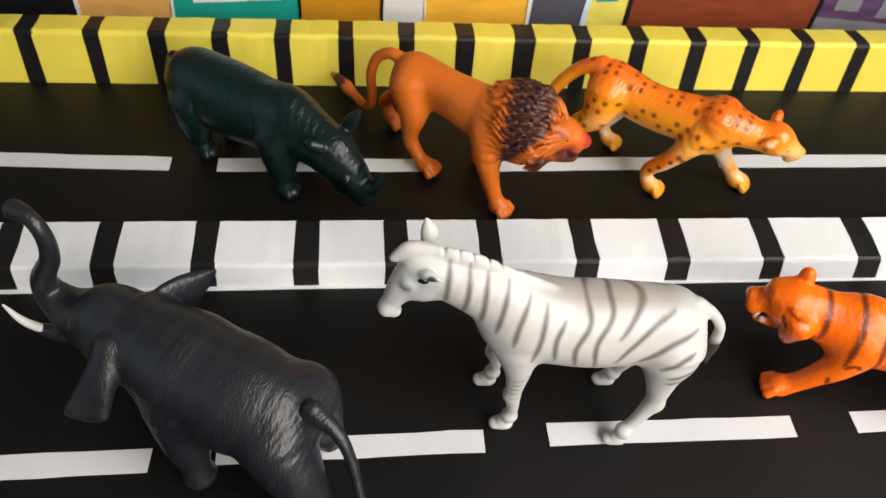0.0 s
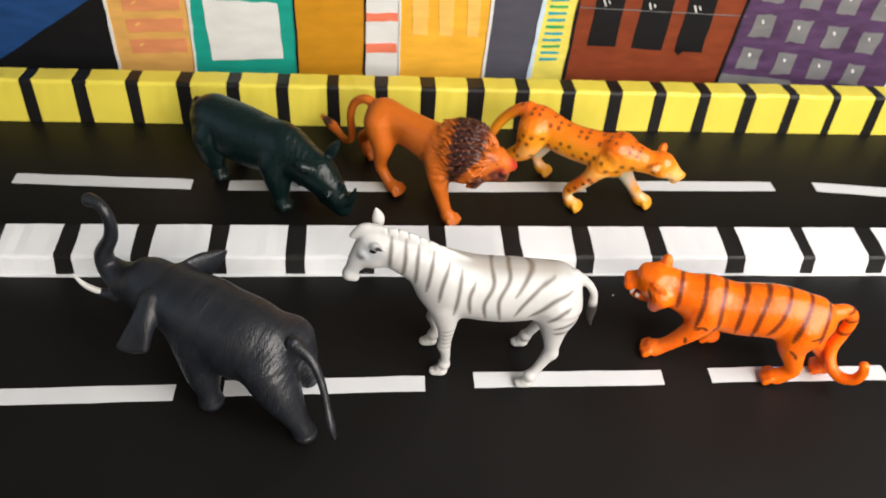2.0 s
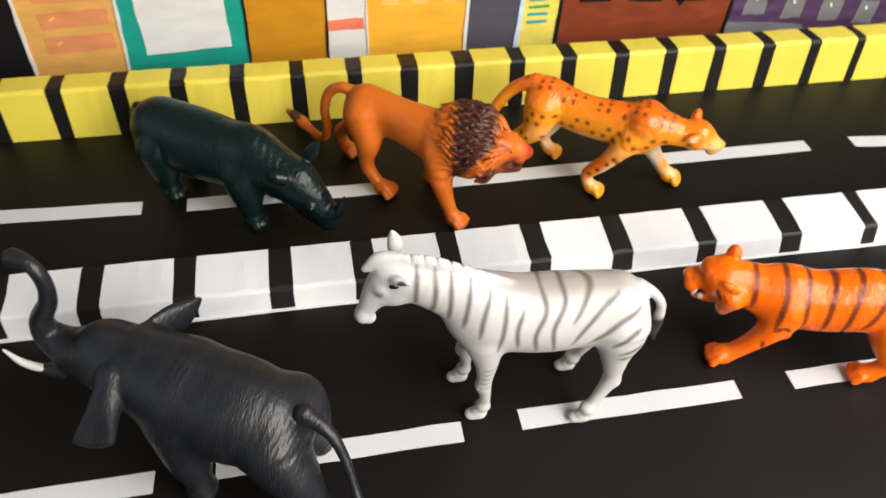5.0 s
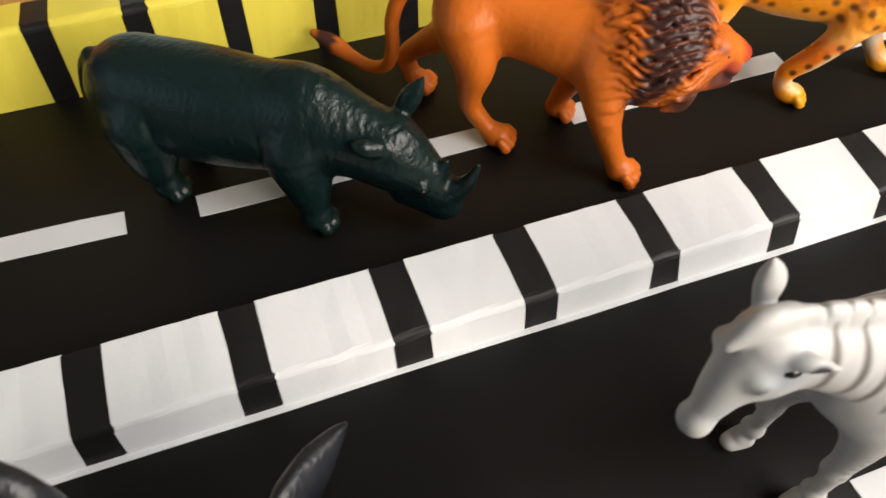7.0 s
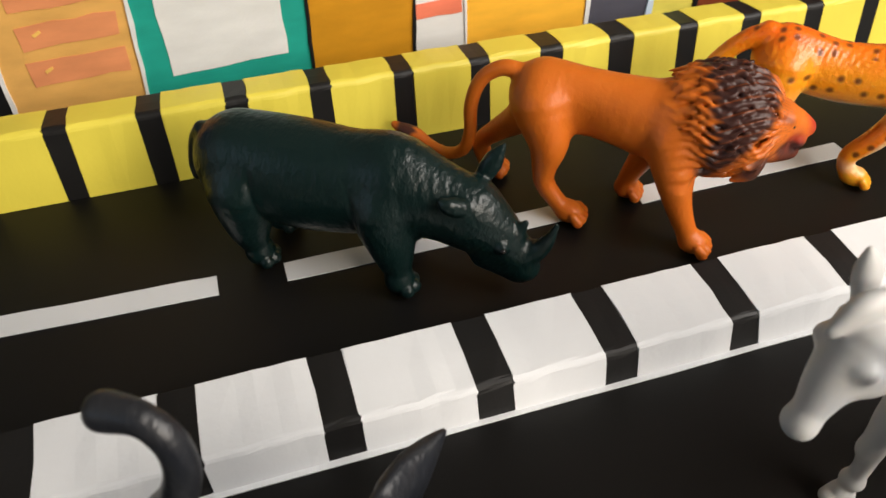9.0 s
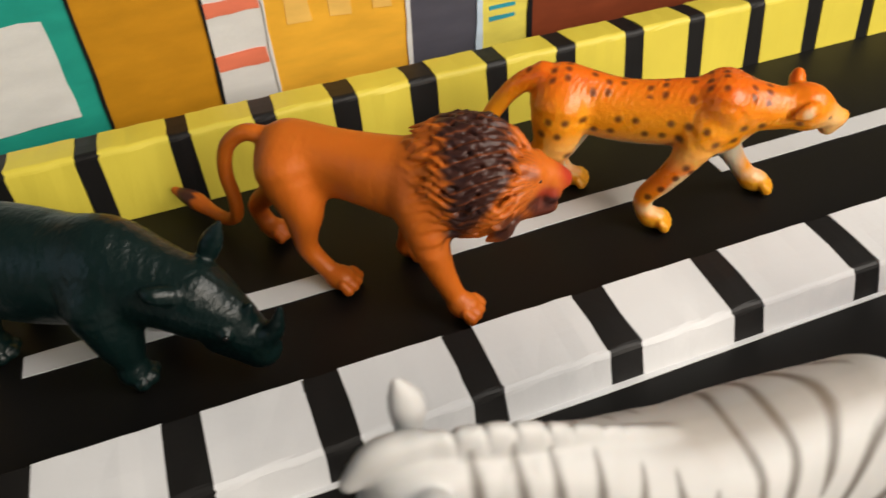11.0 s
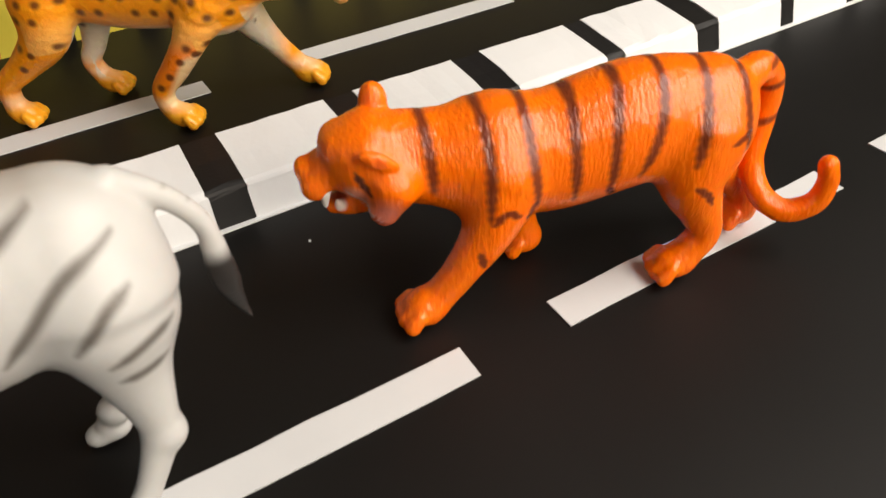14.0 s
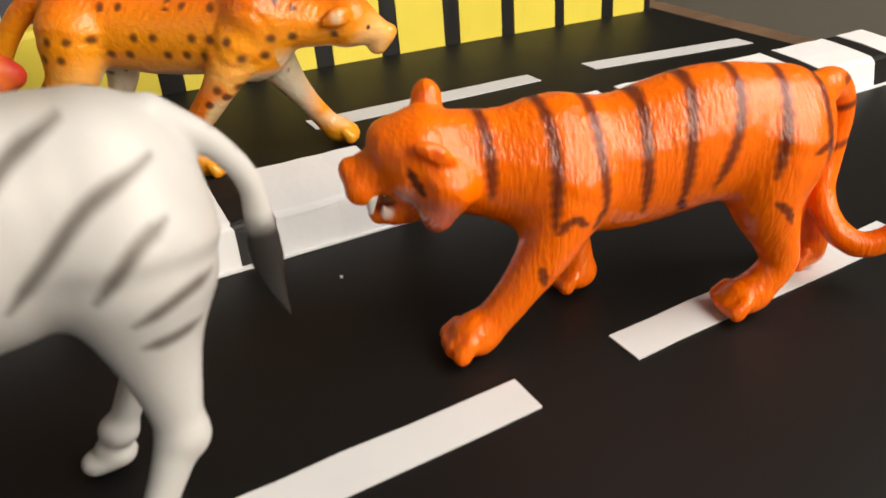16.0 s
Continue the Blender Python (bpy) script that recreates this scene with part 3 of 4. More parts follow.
for hip, joints in (((0.19, 0.06, 0.47, 0.078), ((0.178, 0.080, 0.36, 0.048), (0.178, 0.086, 0.275, 0.034), (0.178, 0.087, 0.215, 0.030), (0.168, 0.087, 0.13, 0.024), (0.172, 0.087, 0.070, 0.024))),
                    ((0.205, -0.06, 0.47, 0.080), ((0.225, -0.090, 0.36, 0.049), (0.228, -0.102, 0.275, 0.034), (0.228, -0.104, 0.215, 0.030), (0.216, -0.107, 0.13, 0.024), (0.222, -0.109, 0.070, 0.024))),
                    ((-0.345, 0.055, 0.49, 0.121), ((-0.345, 0.085, 0.38, 0.071), (-0.350, 0.105, 0.270, 0.042), (-0.345, 0.115, 0.207, 0.034), (-0.300, 0.136, 0.12, 0.025), (-0.262, 0.154, 0.068, 0.026))),
                    ((-0.33, -0.055, 0.50, 0.115), ((-0.330, -0.090, 0.38, 0.067), (-0.340, -0.105, 0.262, 0.041), (-0.334, -0.110, 0.20, 0.033), (-0.292, -0.112, 0.11, 0.025), (-0.268, -0.114, 0.066, 0.026)))):
    zebra += limb([hip, *joints], 0.03)
    kx, ky, kz, kr = joints[2]
    zebra += ball(kx + (0.006 if hip[0] > 0 else -0.010), ky, kz, kr + 0.003, 0.010, (1, 0.95, 1.15))
    fx, fy, fz, fr = joints[4]
    zebra += ball(fx, fy, fz, fr + 0.009, 0.008, (1, 1, 0.9))
    zebra += limb([(fx + 0.010, fy, 0.044, 0.024), (fx + 0.022, fy, 0.030, 0.027)], 0.004) + limb([(fx + 0.012, fy, 0.020, 0.034), (fx + 0.046, fy, 0.012, 0.029)], 0.003, (1, 1, 0.72))
zebra += limb([(-0.41, 0, 0.645, 0.030), (-0.480, 0, 0.595, 0.021), (-0.525, 0.004, 0.53, 0.019), (-0.535, 0.006, 0.46, 0.019)], 0.012)
zebra += limb([(-0.532, 0.006, 0.48, 0.021), (-0.538, 0.0, 0.40, 0.027), (-0.548, -0.012, 0.33, 0.018), (-0.570, -0.022, 0.255, 0.004)], 0.006, (1, 0.6, 1))


def zebra_relief(x, y, z):
    """Notches along the crest of the mane."""
    crest = 0.748 + 0.30 * (x - 0.14)
    return 0.0045 * np.clip(np.cos(2 * math.pi * (x + 0.004 * np.sin(x * 60)) / 0.047), 0, 1) ** 10 * np.clip((z - crest) / 0.03, 0, 1) * (x > 0.13) * (x < 0.50) * (np.abs(y) < 0.035)


M_ZEBRA = painted_plastic("white_plastic", 0.40, [(120.0, (1, 1, 1), 0.10), (900.0, (1, 1, 1), 0.04)], 0.0006, 0.4, 0.05)
zebra_toy = toy("toy_zebra", zebra, zebra_paint, M_ZEBRA, (0.02, 0.080), 178, "white plastic toy zebra with thin sprayed grey stripes", "toy zebra", (), zebra_relief, calm=lambda x, y, z: soft(np.abs(x + 0.05), 0.32, 0.06) * soft(-z, -0.36, 0.05))
toy_part(zebra_toy, "eye", ball(0.530, 0.036, 0.800, 0.017, 0.004, (1.25, 0.8, 0.8)), M_EYE, "small glossy black painted eye")
toy_part(zebra_toy, "eye", ball(0.540, -0.084, 0.800, 0.017, 0.004, (1.25, 0.8, 0.8)), M_EYE, "small glossy black painted eye")


# --- tiger
def tiger_paint(x, y, z):
    c = plain((1.0, 0.180, 0.002), x)
    dark = (0.065, 0.012, 0.010)
    tops = [0.440, 0.325, 0.222, 0.105, 0.005, -0.09, -0.195, -0.285]
    mids = [0.425, 0.305, 0.215, 0.118, 0.030, -0.065, -0.165, -0.27]
    ends = [0.420, 0.310, 0.200, 0.112, 0.030, -0.035, -0.150, -0.27]
    lows = [0.33, 0.28, 0.29, 0.28, 0.28, 0.32, 0.34, 0.36]
    for xa, xm, xb, low in zip(tops, mids, ends, lows):
        c = over(c, dark, 0.86 * brush(x, z, [(xa, 0.56), (xm, 0.43), (xb, low)], 0.0120, 0.012))
    for line in ([(0.245, 0.285), (0.275, 0.30), (0.305, 0.275)], [(0.335, 0.205), (0.325, 0.165)], [(-0.155, 0.29), (-0.185, 0.27), (-0.205, 0.24)], [(-0.225, 0.385), (-0.27, 0.40)], [(0.035, 0.30), (0.012, 0.265)], [(0.205, 0.31), (0.225, 0.265)]):
        c = over(c, dark, 0.85 * brush(x, z, line, 0.009, 0.006) * (y > 0.04))
    for za in (0.475, 0.40, 0.31):
        c = over(c, dark, 0.8 * soft(np.abs(z - za + 0.3 * (x + 0.4)), 0.009, 0.008) * (x < -0.375))
    x, y, z = x - 0.014, y - 0.012, z - 0.010
    c = over(c, (0.74, 0.58, 0.55), 0.6 * near(x, y, z, (0.580, 0.070, 0.322), 0.030, 0.024))
    c = over(c, (0.36, 0.11, 0.10), 0.75 * near(x, y, z, (0.512, 0.098, 0.305), 0.036, 0.03))
    c = over(c, (0.70, 0.64, 0.64), 0.5 * soft(np.abs(np.sin(x * 260 + z * 190)), 0.5, 0.5) * brush(x, z, [(0.60, 0.318), (0.56, 0.302), (0.525, 0.290)], 0.010, 0.014) * (y > 0.03))
    c = over(c, (0.50, 0.03, 0.03), 0.7 * near(x, y, z, (0.515, 0.120, 0.430), 0.022, 0.016))
    c = over(c, (0.24, 0.012, 0.012), 0.9 * near(x, y, z, (0.602, -0.025, 0.304), 0.034, 0.014))
    c = over(c, (0.80, 0.74, 0.70), 0.95 * near(x, y, z, (0.606, 0.012, 0.284), 0.015, 0.008))
    for line in ([(0.566, 0.392), (0.556, 0.370), (0.541, 0.344)],):
        c = over(c, (0.03, 0.008, 0.010), 0.9 * brush(x, z, line, 0.008, 0.005) * (y > 0.05))
    c = over(c, (0.80, 0.76, 0.74), 0.7 * brush(x, z, [(0.615, 0.345), (0.575, 0.322), (0.545, 0.300)], 0.006, 0.008) * (y > 0.04))
    return c


tiger = limb([(-0.220, 0, 0.392, 0.130), (-0.05, 0, 0.388, 0.144), (0.12, 0, 0.350, 0.141), (0.27, 0, 0.345, 0.131)], 0.06, (1, 0.88, 1))
tiger += limb([(0.28, 0, 0.366, 0.125), (0.37, -0.005, 0.366, 0.110), (0.46, -0.015, 0.374, 0.102)], 0.05, (1, 0.92, 1))
tiger_head = ball(0.528, -0.022, 0.382, 0.098, 0.03, (1.0, 0.98, 0.95)) + limb([(0.535, -0.024, 0.418, 0.066), (0.588, -0.030, 0.418, 0.046)], 0.02, (1, 1.45, 0.9))
tiger_head += limb([(0.575, -0.028, 0.368, 0.056), (0.622, -0.035, 0.358, 0.046), (0.650, -0.039, 0.350, 0.037)], 0.010, (1, 1.15, 0.98))
tiger_head += ball(0.672, -0.041, 0.366, 0.022, 0.012, (0.9, 1.3, 0.9)) + ball(0.652, -0.006, 0.334, 0.032, 0.010, (1, 0.9, 1)) + ball(0.652, -0.074, 0.334, 0.032, 0.010, (1, 0.9, 1))
tiger_head += limb([(0.525, -0.022, 0.300, 0.048), (0.575, -0.026, 0.278, 0.036), (0.614, -0.028, 0.270, 0.024)], 0.014, (1, 1.3, 0.8))
for side in (-0.055, 0.004):
    tiger_head += limb([(0.606, side, 0.280, 0.011), (0.612, side, 0.306, 0.004)], 0.004)
tiger_head += limb([(0.49, 0.062, 0.35, 0.056), (0.515, 0.072, 0.305, 0.034)], 0.025) + limb([(0.49, -0.10, 0.35, 0.056), (0.515, -0.11, 0.305, 0.034)], 0.025)
tiger_head += ball(0.503, -0.085, 0.472, 0.044, 0.010, (0.72, 0.8, 1)) + limb([(0.548, 0.080, 0.444, 0.012), (0.520, 0.086, 0.434, 0.018), (0.490, 0.084, 0.416, 0.012)], 0.010, (1, 0.8, 1))
tiger += moved(tiger_head, 0.014, 0.012, 0.010)
tiger += limb([(0.26, 0.062, 0.33, 0.092), (0.302, 0.098, 0.235, 0.060), (0.362, 0.112, 0.15, 0.043), (0.416, 0.116, 0.085, 0.039), (0.448, 0.118, 0.06, 0.042)], 0.03) + paw(0.475, 0.118, 0.050, 0.053, 0.1)
tiger += limb([(0.24, -0.06, 0.32, 0.095), (0.207, -0.078, 0.20, 0.056), (0.170, -0.080, 0.10, 0.040), (0.160, -0.080, 0.06, 0.040)], 0.03) + paw(0.176, -0.080, 0.046, 0.049)
tiger += limb([(-0.205, 0.05, 0.370, 0.106), (-0.180, 0.080, 0.28, 0.078), (-0.215, 0.095, 0.19, 0.051), (-0.235, 0.102, 0.125, 0.040), (-0.195, 0.104, 0.065, 0.039)], 0.03) + paw(-0.155, 0.104, 0.048, 0.051)
tiger += limb([(-0.24, -0.05, 0.36, 0.104), (-0.30, -0.070, 0.25, 0.064), (-0.385, -0.062, 0.15, 0.042), (-0.44, -0.056, 0.085, 0.036), (-0.435, -0.054, 0.055, 0.037)], 0.03) + paw(-0.410, -0.053, 0.046, 0.049)
tiger += limb([(-0.310, -0.01, 0.450, 0.044), (-0.375, -0.040, 0.460, 0.036), (-0.425, -0.060, 0.405, 0.033), (-0.425, -0.055, 0.31, 0.032), (-0.405, -0.025, 0.22, 0.030), (-0.420, 0.020, 0.15, 0.030),
               (-0.470, 0.060, 0.115, 0.030), (-0.530, 0.086, 0.142, 0.028), (-0.548, 0.090, 0.20, 0.026), (-0.534, 0.088, 0.255, 0.024)], 0.012)
tiger_cut = moved(limb([(0.70, -0.030, 0.292, 0.030), (0.585, -0.026, 0.312, 0.015)], 0.004, (1, 1.6, 0.6)) + ball(0.523, 0.106, 0.434, 0.010, 0.006), 0.014, 0.012, 0.010)


def fur(strength, sx, sy, sz):
    def relief(x, y, z):
        return strength * np.sin(x * sx + 3 * np.sin(z * 31 + y * 23)) * np.sin(z * sz + 2.5 * np.sin(x * 37 + y * 19)) * np.cos(y * sy)
    return relief


M_TIGER = painted_plastic("orange_plastic", 0.19, [(480.0, (2.8, 1.3, 0.6), 0.55), (170.0, (1.7, 1, 0.8), 0.22), (60.0, (1, 1, 1), 0.12)], 0.0008, 0.5, 0.40)
tiger_toy = toy("toy_tiger", tiger, tiger_paint, M_TIGER, (1.457, 0.075), 160.5, "glossy orange plastic toy tiger with dark stripes and open mouth", "toy tiger", tiger_cut, fur(0.0011, 150, 60, 60), tall=1.04)
for side in (-0.043, 0.016):
    toy_part(tiger_toy, "fang", limb([(0.648, side, 0.330, 0.013), (0.650, side, 0.300, 0.006)], 0.004), M_IVORY, "small white fang in the open mouth")


# --- lion
def lion_paint(x, y, z):
    c = plain((0.62, 0.145, 0.012), x)
    dark = (0.028, 0.011, 0.011)
    u = (x - 0.41) * math.cos(0.40) + (y - 0.02) * math.sin(0.40)
    turn = np.arctan2(z - 0.47, y - 0.02)
    strands = 0.013 * np.sin(turn * 19 + 30 * u) + 0.008 * np.sin(turn * 43 + 2 + 20 * u)
    mane = soft(-z, -0.25, 0.05) * (x > 0.2)
    c = over(c, (0.30, 0.08, 0.02), 0.55 * soft(np.abs(u + 0.07 + strands), 0.045, 0.03) * mane)
    c = over(c, dark, 0.96 * soft(np.abs(u + 0.012 + strands), 0.104, 0.03) * mane * soft(x - 0.7 * (z - 0.48), 0.50, 0.03))
    c = over(c, (0.45, 0.11, 0.02), 0.35 * soft(np.abs(np.sin(turn * 13 + 34 * u)), 0.16, 0.25) * soft(np.abs(u), 0.12, 0.03) * mane)
    c = over(c, (0.20, 0.05, 0.015), 0.6 * soft(np.abs(np.sin(turn * 21 + 25 * u)), 0.35, 0.3) * soft(np.abs(u - 0.10), 0.05, 0.03) * mane)
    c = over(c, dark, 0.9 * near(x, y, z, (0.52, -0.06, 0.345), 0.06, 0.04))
    c = over(c, (0.07, 0.014, 0.012), 0.92 * near(x, y, z, (0.610, 0.040, 0.378), 0.062, 0.03))
    c = over(c, (0.34, 0.05, 0.015), 0.6 * near(x, y, z, (0.600, 0.030, 0.430), 0.040, 0.04))
    c = over(c, (0.055, 0.014, 0.012), 0.85 * near(x, y, z, (0.585, -0.008, 0.408), 0.030, 0.022))
    c = over(c, (0.045, 0.012, 0.010), 0.85 * near(x, y, z, (0.628, 0.035, 0.395), 0.026, 0.016))
    c = over(c, (0.40, 0.035, 0.018), 0.6 * brush(x, z, [(0.60, 0.445), (0.625, 0.435), (0.65, 0.42)], 0.014, 0.016))
    c = over(c, (0.42, 0.022, 0.015), 0.92 * near(x, y, z, (0.676, 0.120, 0.456), 0.056, 0.05))
    c = over(c, (0.80, 0.45, 0.15), 0.85 * near(x, y, z, (0.640, 0.075, 0.345), 0.018, 0.008))
    c = over(c, (0.22, 0.045, 0.012), 0.7 * brush(x, z, [(0.54, 0.535), (0.575, 0.515), (0.60, 0.50)], 0.008, 0.012))
    c = over(c, (0.30, 0.07, 0.02), 0.55 * soft(np.abs(np.sin(turn * 17 + 60 * u)), 0.3, 0.3) * soft(np.abs(u - 0.135), 0.03, 0.02) * mane)
    return over(c, (0.05, 0.02, 0.018), 0.95 * soft(x + 0.01 * np.sin(y * 200), -0.785, 0.02) * soft(-x, 0.865, 0.02))


lion = limb([(-0.215, 0, 0.465, 0.135), (-0.03, 0, 0.460, 0.122), (0.18, 0, 0.435, 0.145)], 0.05, (1, 0.82, 1))
lion += limb([(0.25, 0, 0.45, 0.145), (0.38, 0.015, 0.475, 0.165)], 0.04, (0.75, 0.88, 1)) + ball(0.44, 0.03, 0.462, 0.148, 0.03, (0.60, 0.88, 1))
lion_rng = random.Random(8)
for i in range(330):
    turn, back = i * 2.399, i / 329
    hug = max(0.0, (back - 0.55) / 0.45)
    mx = 0.525 - 0.255 * back
    r0, r1, r2 = 0.108 + 0.083 * min(1, back * 2.2) - 0.045 * hug, 0.156 + 0.038 * min(1, back * 2.0) - 0.040 * hug, 0.170 + 0.022 * min(1, back * 2.0) - 0.055 * hug
    grow = 0.95 + 0.09 * lion_rng.random()
    bend = 0.15 * math.sin(turn * 2 + back * 17) + 0.10 * lion_rng.uniform(-1, 1)
    run = 0.095 + 0.045 * lion_rng.random()
    locks = []
    for k, (r, rad) in enumerate(((r0, 0.0090), (r1, 0.0110), ((r1 + r2) / 2, 0.0100), (r2, 0.005))):
        a = turn + bend * math.sin(k * 1.7)
        locks.append((mx + 0.025 - run * k / 3, 0.024 + 0.86 * r * grow * math.cos(a), 0.472 - 0.012 * k / 3 + r * grow * math.sin(a), rad))
    lion += limb(locks, 0.007, (1, 1, 1), 3)
for i in range(26):
    turn = 2.1 + 3.3 * i / 25 + 0.5 * math.sin(i * 2.7)
    lion += limb([(0.575, 0.050 + 0.066 * math.cos(turn), 0.455 + 0.072 * math.sin(turn), 0.007), (0.545, 0.042 + 0.096 * math.cos(turn + 0.1), 0.452 + 0.104 * math.sin(turn + 0.1), 0.011),
                  (0.505, 0.035 + 0.122 * math.cos(turn + 0.22), 0.445 + 0.135 * math.sin(turn + 0.22), 0.006)], 0.006, (1, 1, 1), 3)
for i in range(11):
    side = -0.075 + 0.019 * i
    lion += limb([(0.545 - 0.15 * abs(side - 0.03), side + 0.02, 0.365, 0.017), (0.508, side + 0.006, 0.328, 0.018), (0.452 + 0.02 * math.sin(i * 2.3), side, 0.300 + 0.014 * math.sin(i * 1.9), 0.007)], 0.008)
lion += ball(0.525, 0.045, 0.462, 0.092, 0.02, (0.95, 0.95, 1.05)) + limb([(0.555, 0.058, 0.478, 0.068), (0.608, 0.085, 0.458, 0.052), (0.648, 0.106, 0.442, 0.034)], 0.015, (1, 1.1, 1.0))
lion += ball(0.575, 0.020, 0.508, 0.030, 0.012, (1.1, 1, 0.8)) + ball(0.562, 0.105, 0.510, 0.030, 0.012, (1.1, 1, 0.8)) + ball(0.625, 0.060, 0.418, 0.034, 0.015) + ball(0.615, 0.116, 0.418, 0.034, 0.015)
lion += limb([(0.545, 0.035, 0.385, 0.056), (0.595, 0.058, 0.372, 0.040), (0.618, 0.068, 0.366, 0.030)], 0.015)
lion += ball(0.505, -0.070, 0.528, 0.036, 0.008, (0.7, 0.6, 1.1)) + ball(0.43, 0.155, 0.555, 0.036, 0.008, (0.7, 0.6, 1.1))
lion += limb([(0.24, -0.07, 0.40, 0.092), (0.275, -0.108, 0.28, 0.064), (0.31, -0.12, 0.18, 0.046), (0.35, -0.126, 0.095, 0.037), (0.372, -0.128, 0.06, 0.038)], 0.03) + paw(0.398, -0.129, 0.050, 0.053, -0.05)
lion += limb([(0.19, 0.065, 0.38, 0.088), (0.15, 0.10, 0.23, 0.054), (0.11, 0.117, 0.12, 0.038), (0.098, 0.122, 0.06, 0.037)], 0.03) + paw(0.120, 0.125, 0.047, 0.050)
lion += limb([(-0.215, -0.05, 0.45, 0.112), (-0.175, -0.085, 0.33, 0.074), (-0.18, -0.098, 0.23, 0.047), (-0.175, -0.10, 0.16, 0.038), (-0.12, -0.10, 0.085, 0.034), (-0.085, -0.10, 0.055, 0.037)], 0.03) + paw(-0.055, -0.10, 0.050, 0.053)
lion += limb([(-0.24, 0.05, 0.44, 0.108), (-0.32, 0.088, 0.31, 0.066), (-0.42, 0.098, 0.22, 0.044), (-0.485, 0.10, 0.15, 0.036), (-0.465, 0.102, 0.07, 0.034)], 0.03) + paw(-0.42, 0.103, 0.048, 0.050)
lion += limb([(-0.30, 0, 0.535, 0.034), (-0.38, -0.008, 0.545, 0.029), (-0.455, -0.018, 0.49, 0.027), (-0.492, -0.018, 0.38, 0.026), (-0.50, 0.0, 0.26, 0.025), (-0.535, 0.03, 0.15, 0.025), (-0.62, 0.075, 0.082, 0.025),
              (-0.715, 0.115, 0.075, 0.026), (-0.80, 0.135, 0.10, 0.036), (-0.885, 0.145, 0.125, 0.016)], 0.012)
M_LION = painted_plastic("tawny_plastic", 0.41, [(110.0, (1, 1, 1), 0.5), (420.0, (1.4, 1, 1), 0.3)], 0.0007, 0.36, 0.10)


def lion_relief(x, y, z):
    mane = np.clip((x - 0.22) / 0.05, 0, 1) * np.clip((0.54 - x) / 0.04, 0, 1) * np.clip((z - 0.22) / 0.05, 0, 1)
    hollow = np.exp(-((x + 0.06) / 0.05) ** 2 - ((z - 0.43) / 0.07) ** 2) * np.clip((np.abs(y) - 0.04) / 0.03, 0, 1)
    ribs = np.exp(-((x - 0.09 - 0.3 * (z - 0.4)) / 0.012) ** 2) * np.clip((np.abs(y) - 0.04) / 0.03, 0, 1)
    return 0.0026 * mane * np.sin(np.arctan2(z - 0.47, y - 0.02) * 38 + 5 * np.sin(x * 28)) + 0.010 * hollow + 0.0012 * ribs


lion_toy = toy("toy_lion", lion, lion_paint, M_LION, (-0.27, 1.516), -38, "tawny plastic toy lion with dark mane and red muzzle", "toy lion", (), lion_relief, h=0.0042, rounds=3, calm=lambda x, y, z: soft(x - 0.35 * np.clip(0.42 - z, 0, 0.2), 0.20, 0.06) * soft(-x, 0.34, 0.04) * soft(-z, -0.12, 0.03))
toy_part(lion_toy, "eye", ball(0.600, 0.005, 0.490, 0.008, 0.003), M_EYE, "tiny black painted eye")


# --- cheetah
SPOTS = [(-0.31 + 0.082 * i + 0.024 * ((j * 7 + i * 3) % 5 - 2) / 2, 0.305 + 0.066 * j + 0.016 * ((i * 5 + j * 3) % 5 - 2) / 2) for i in range(11) for j in range(5)]


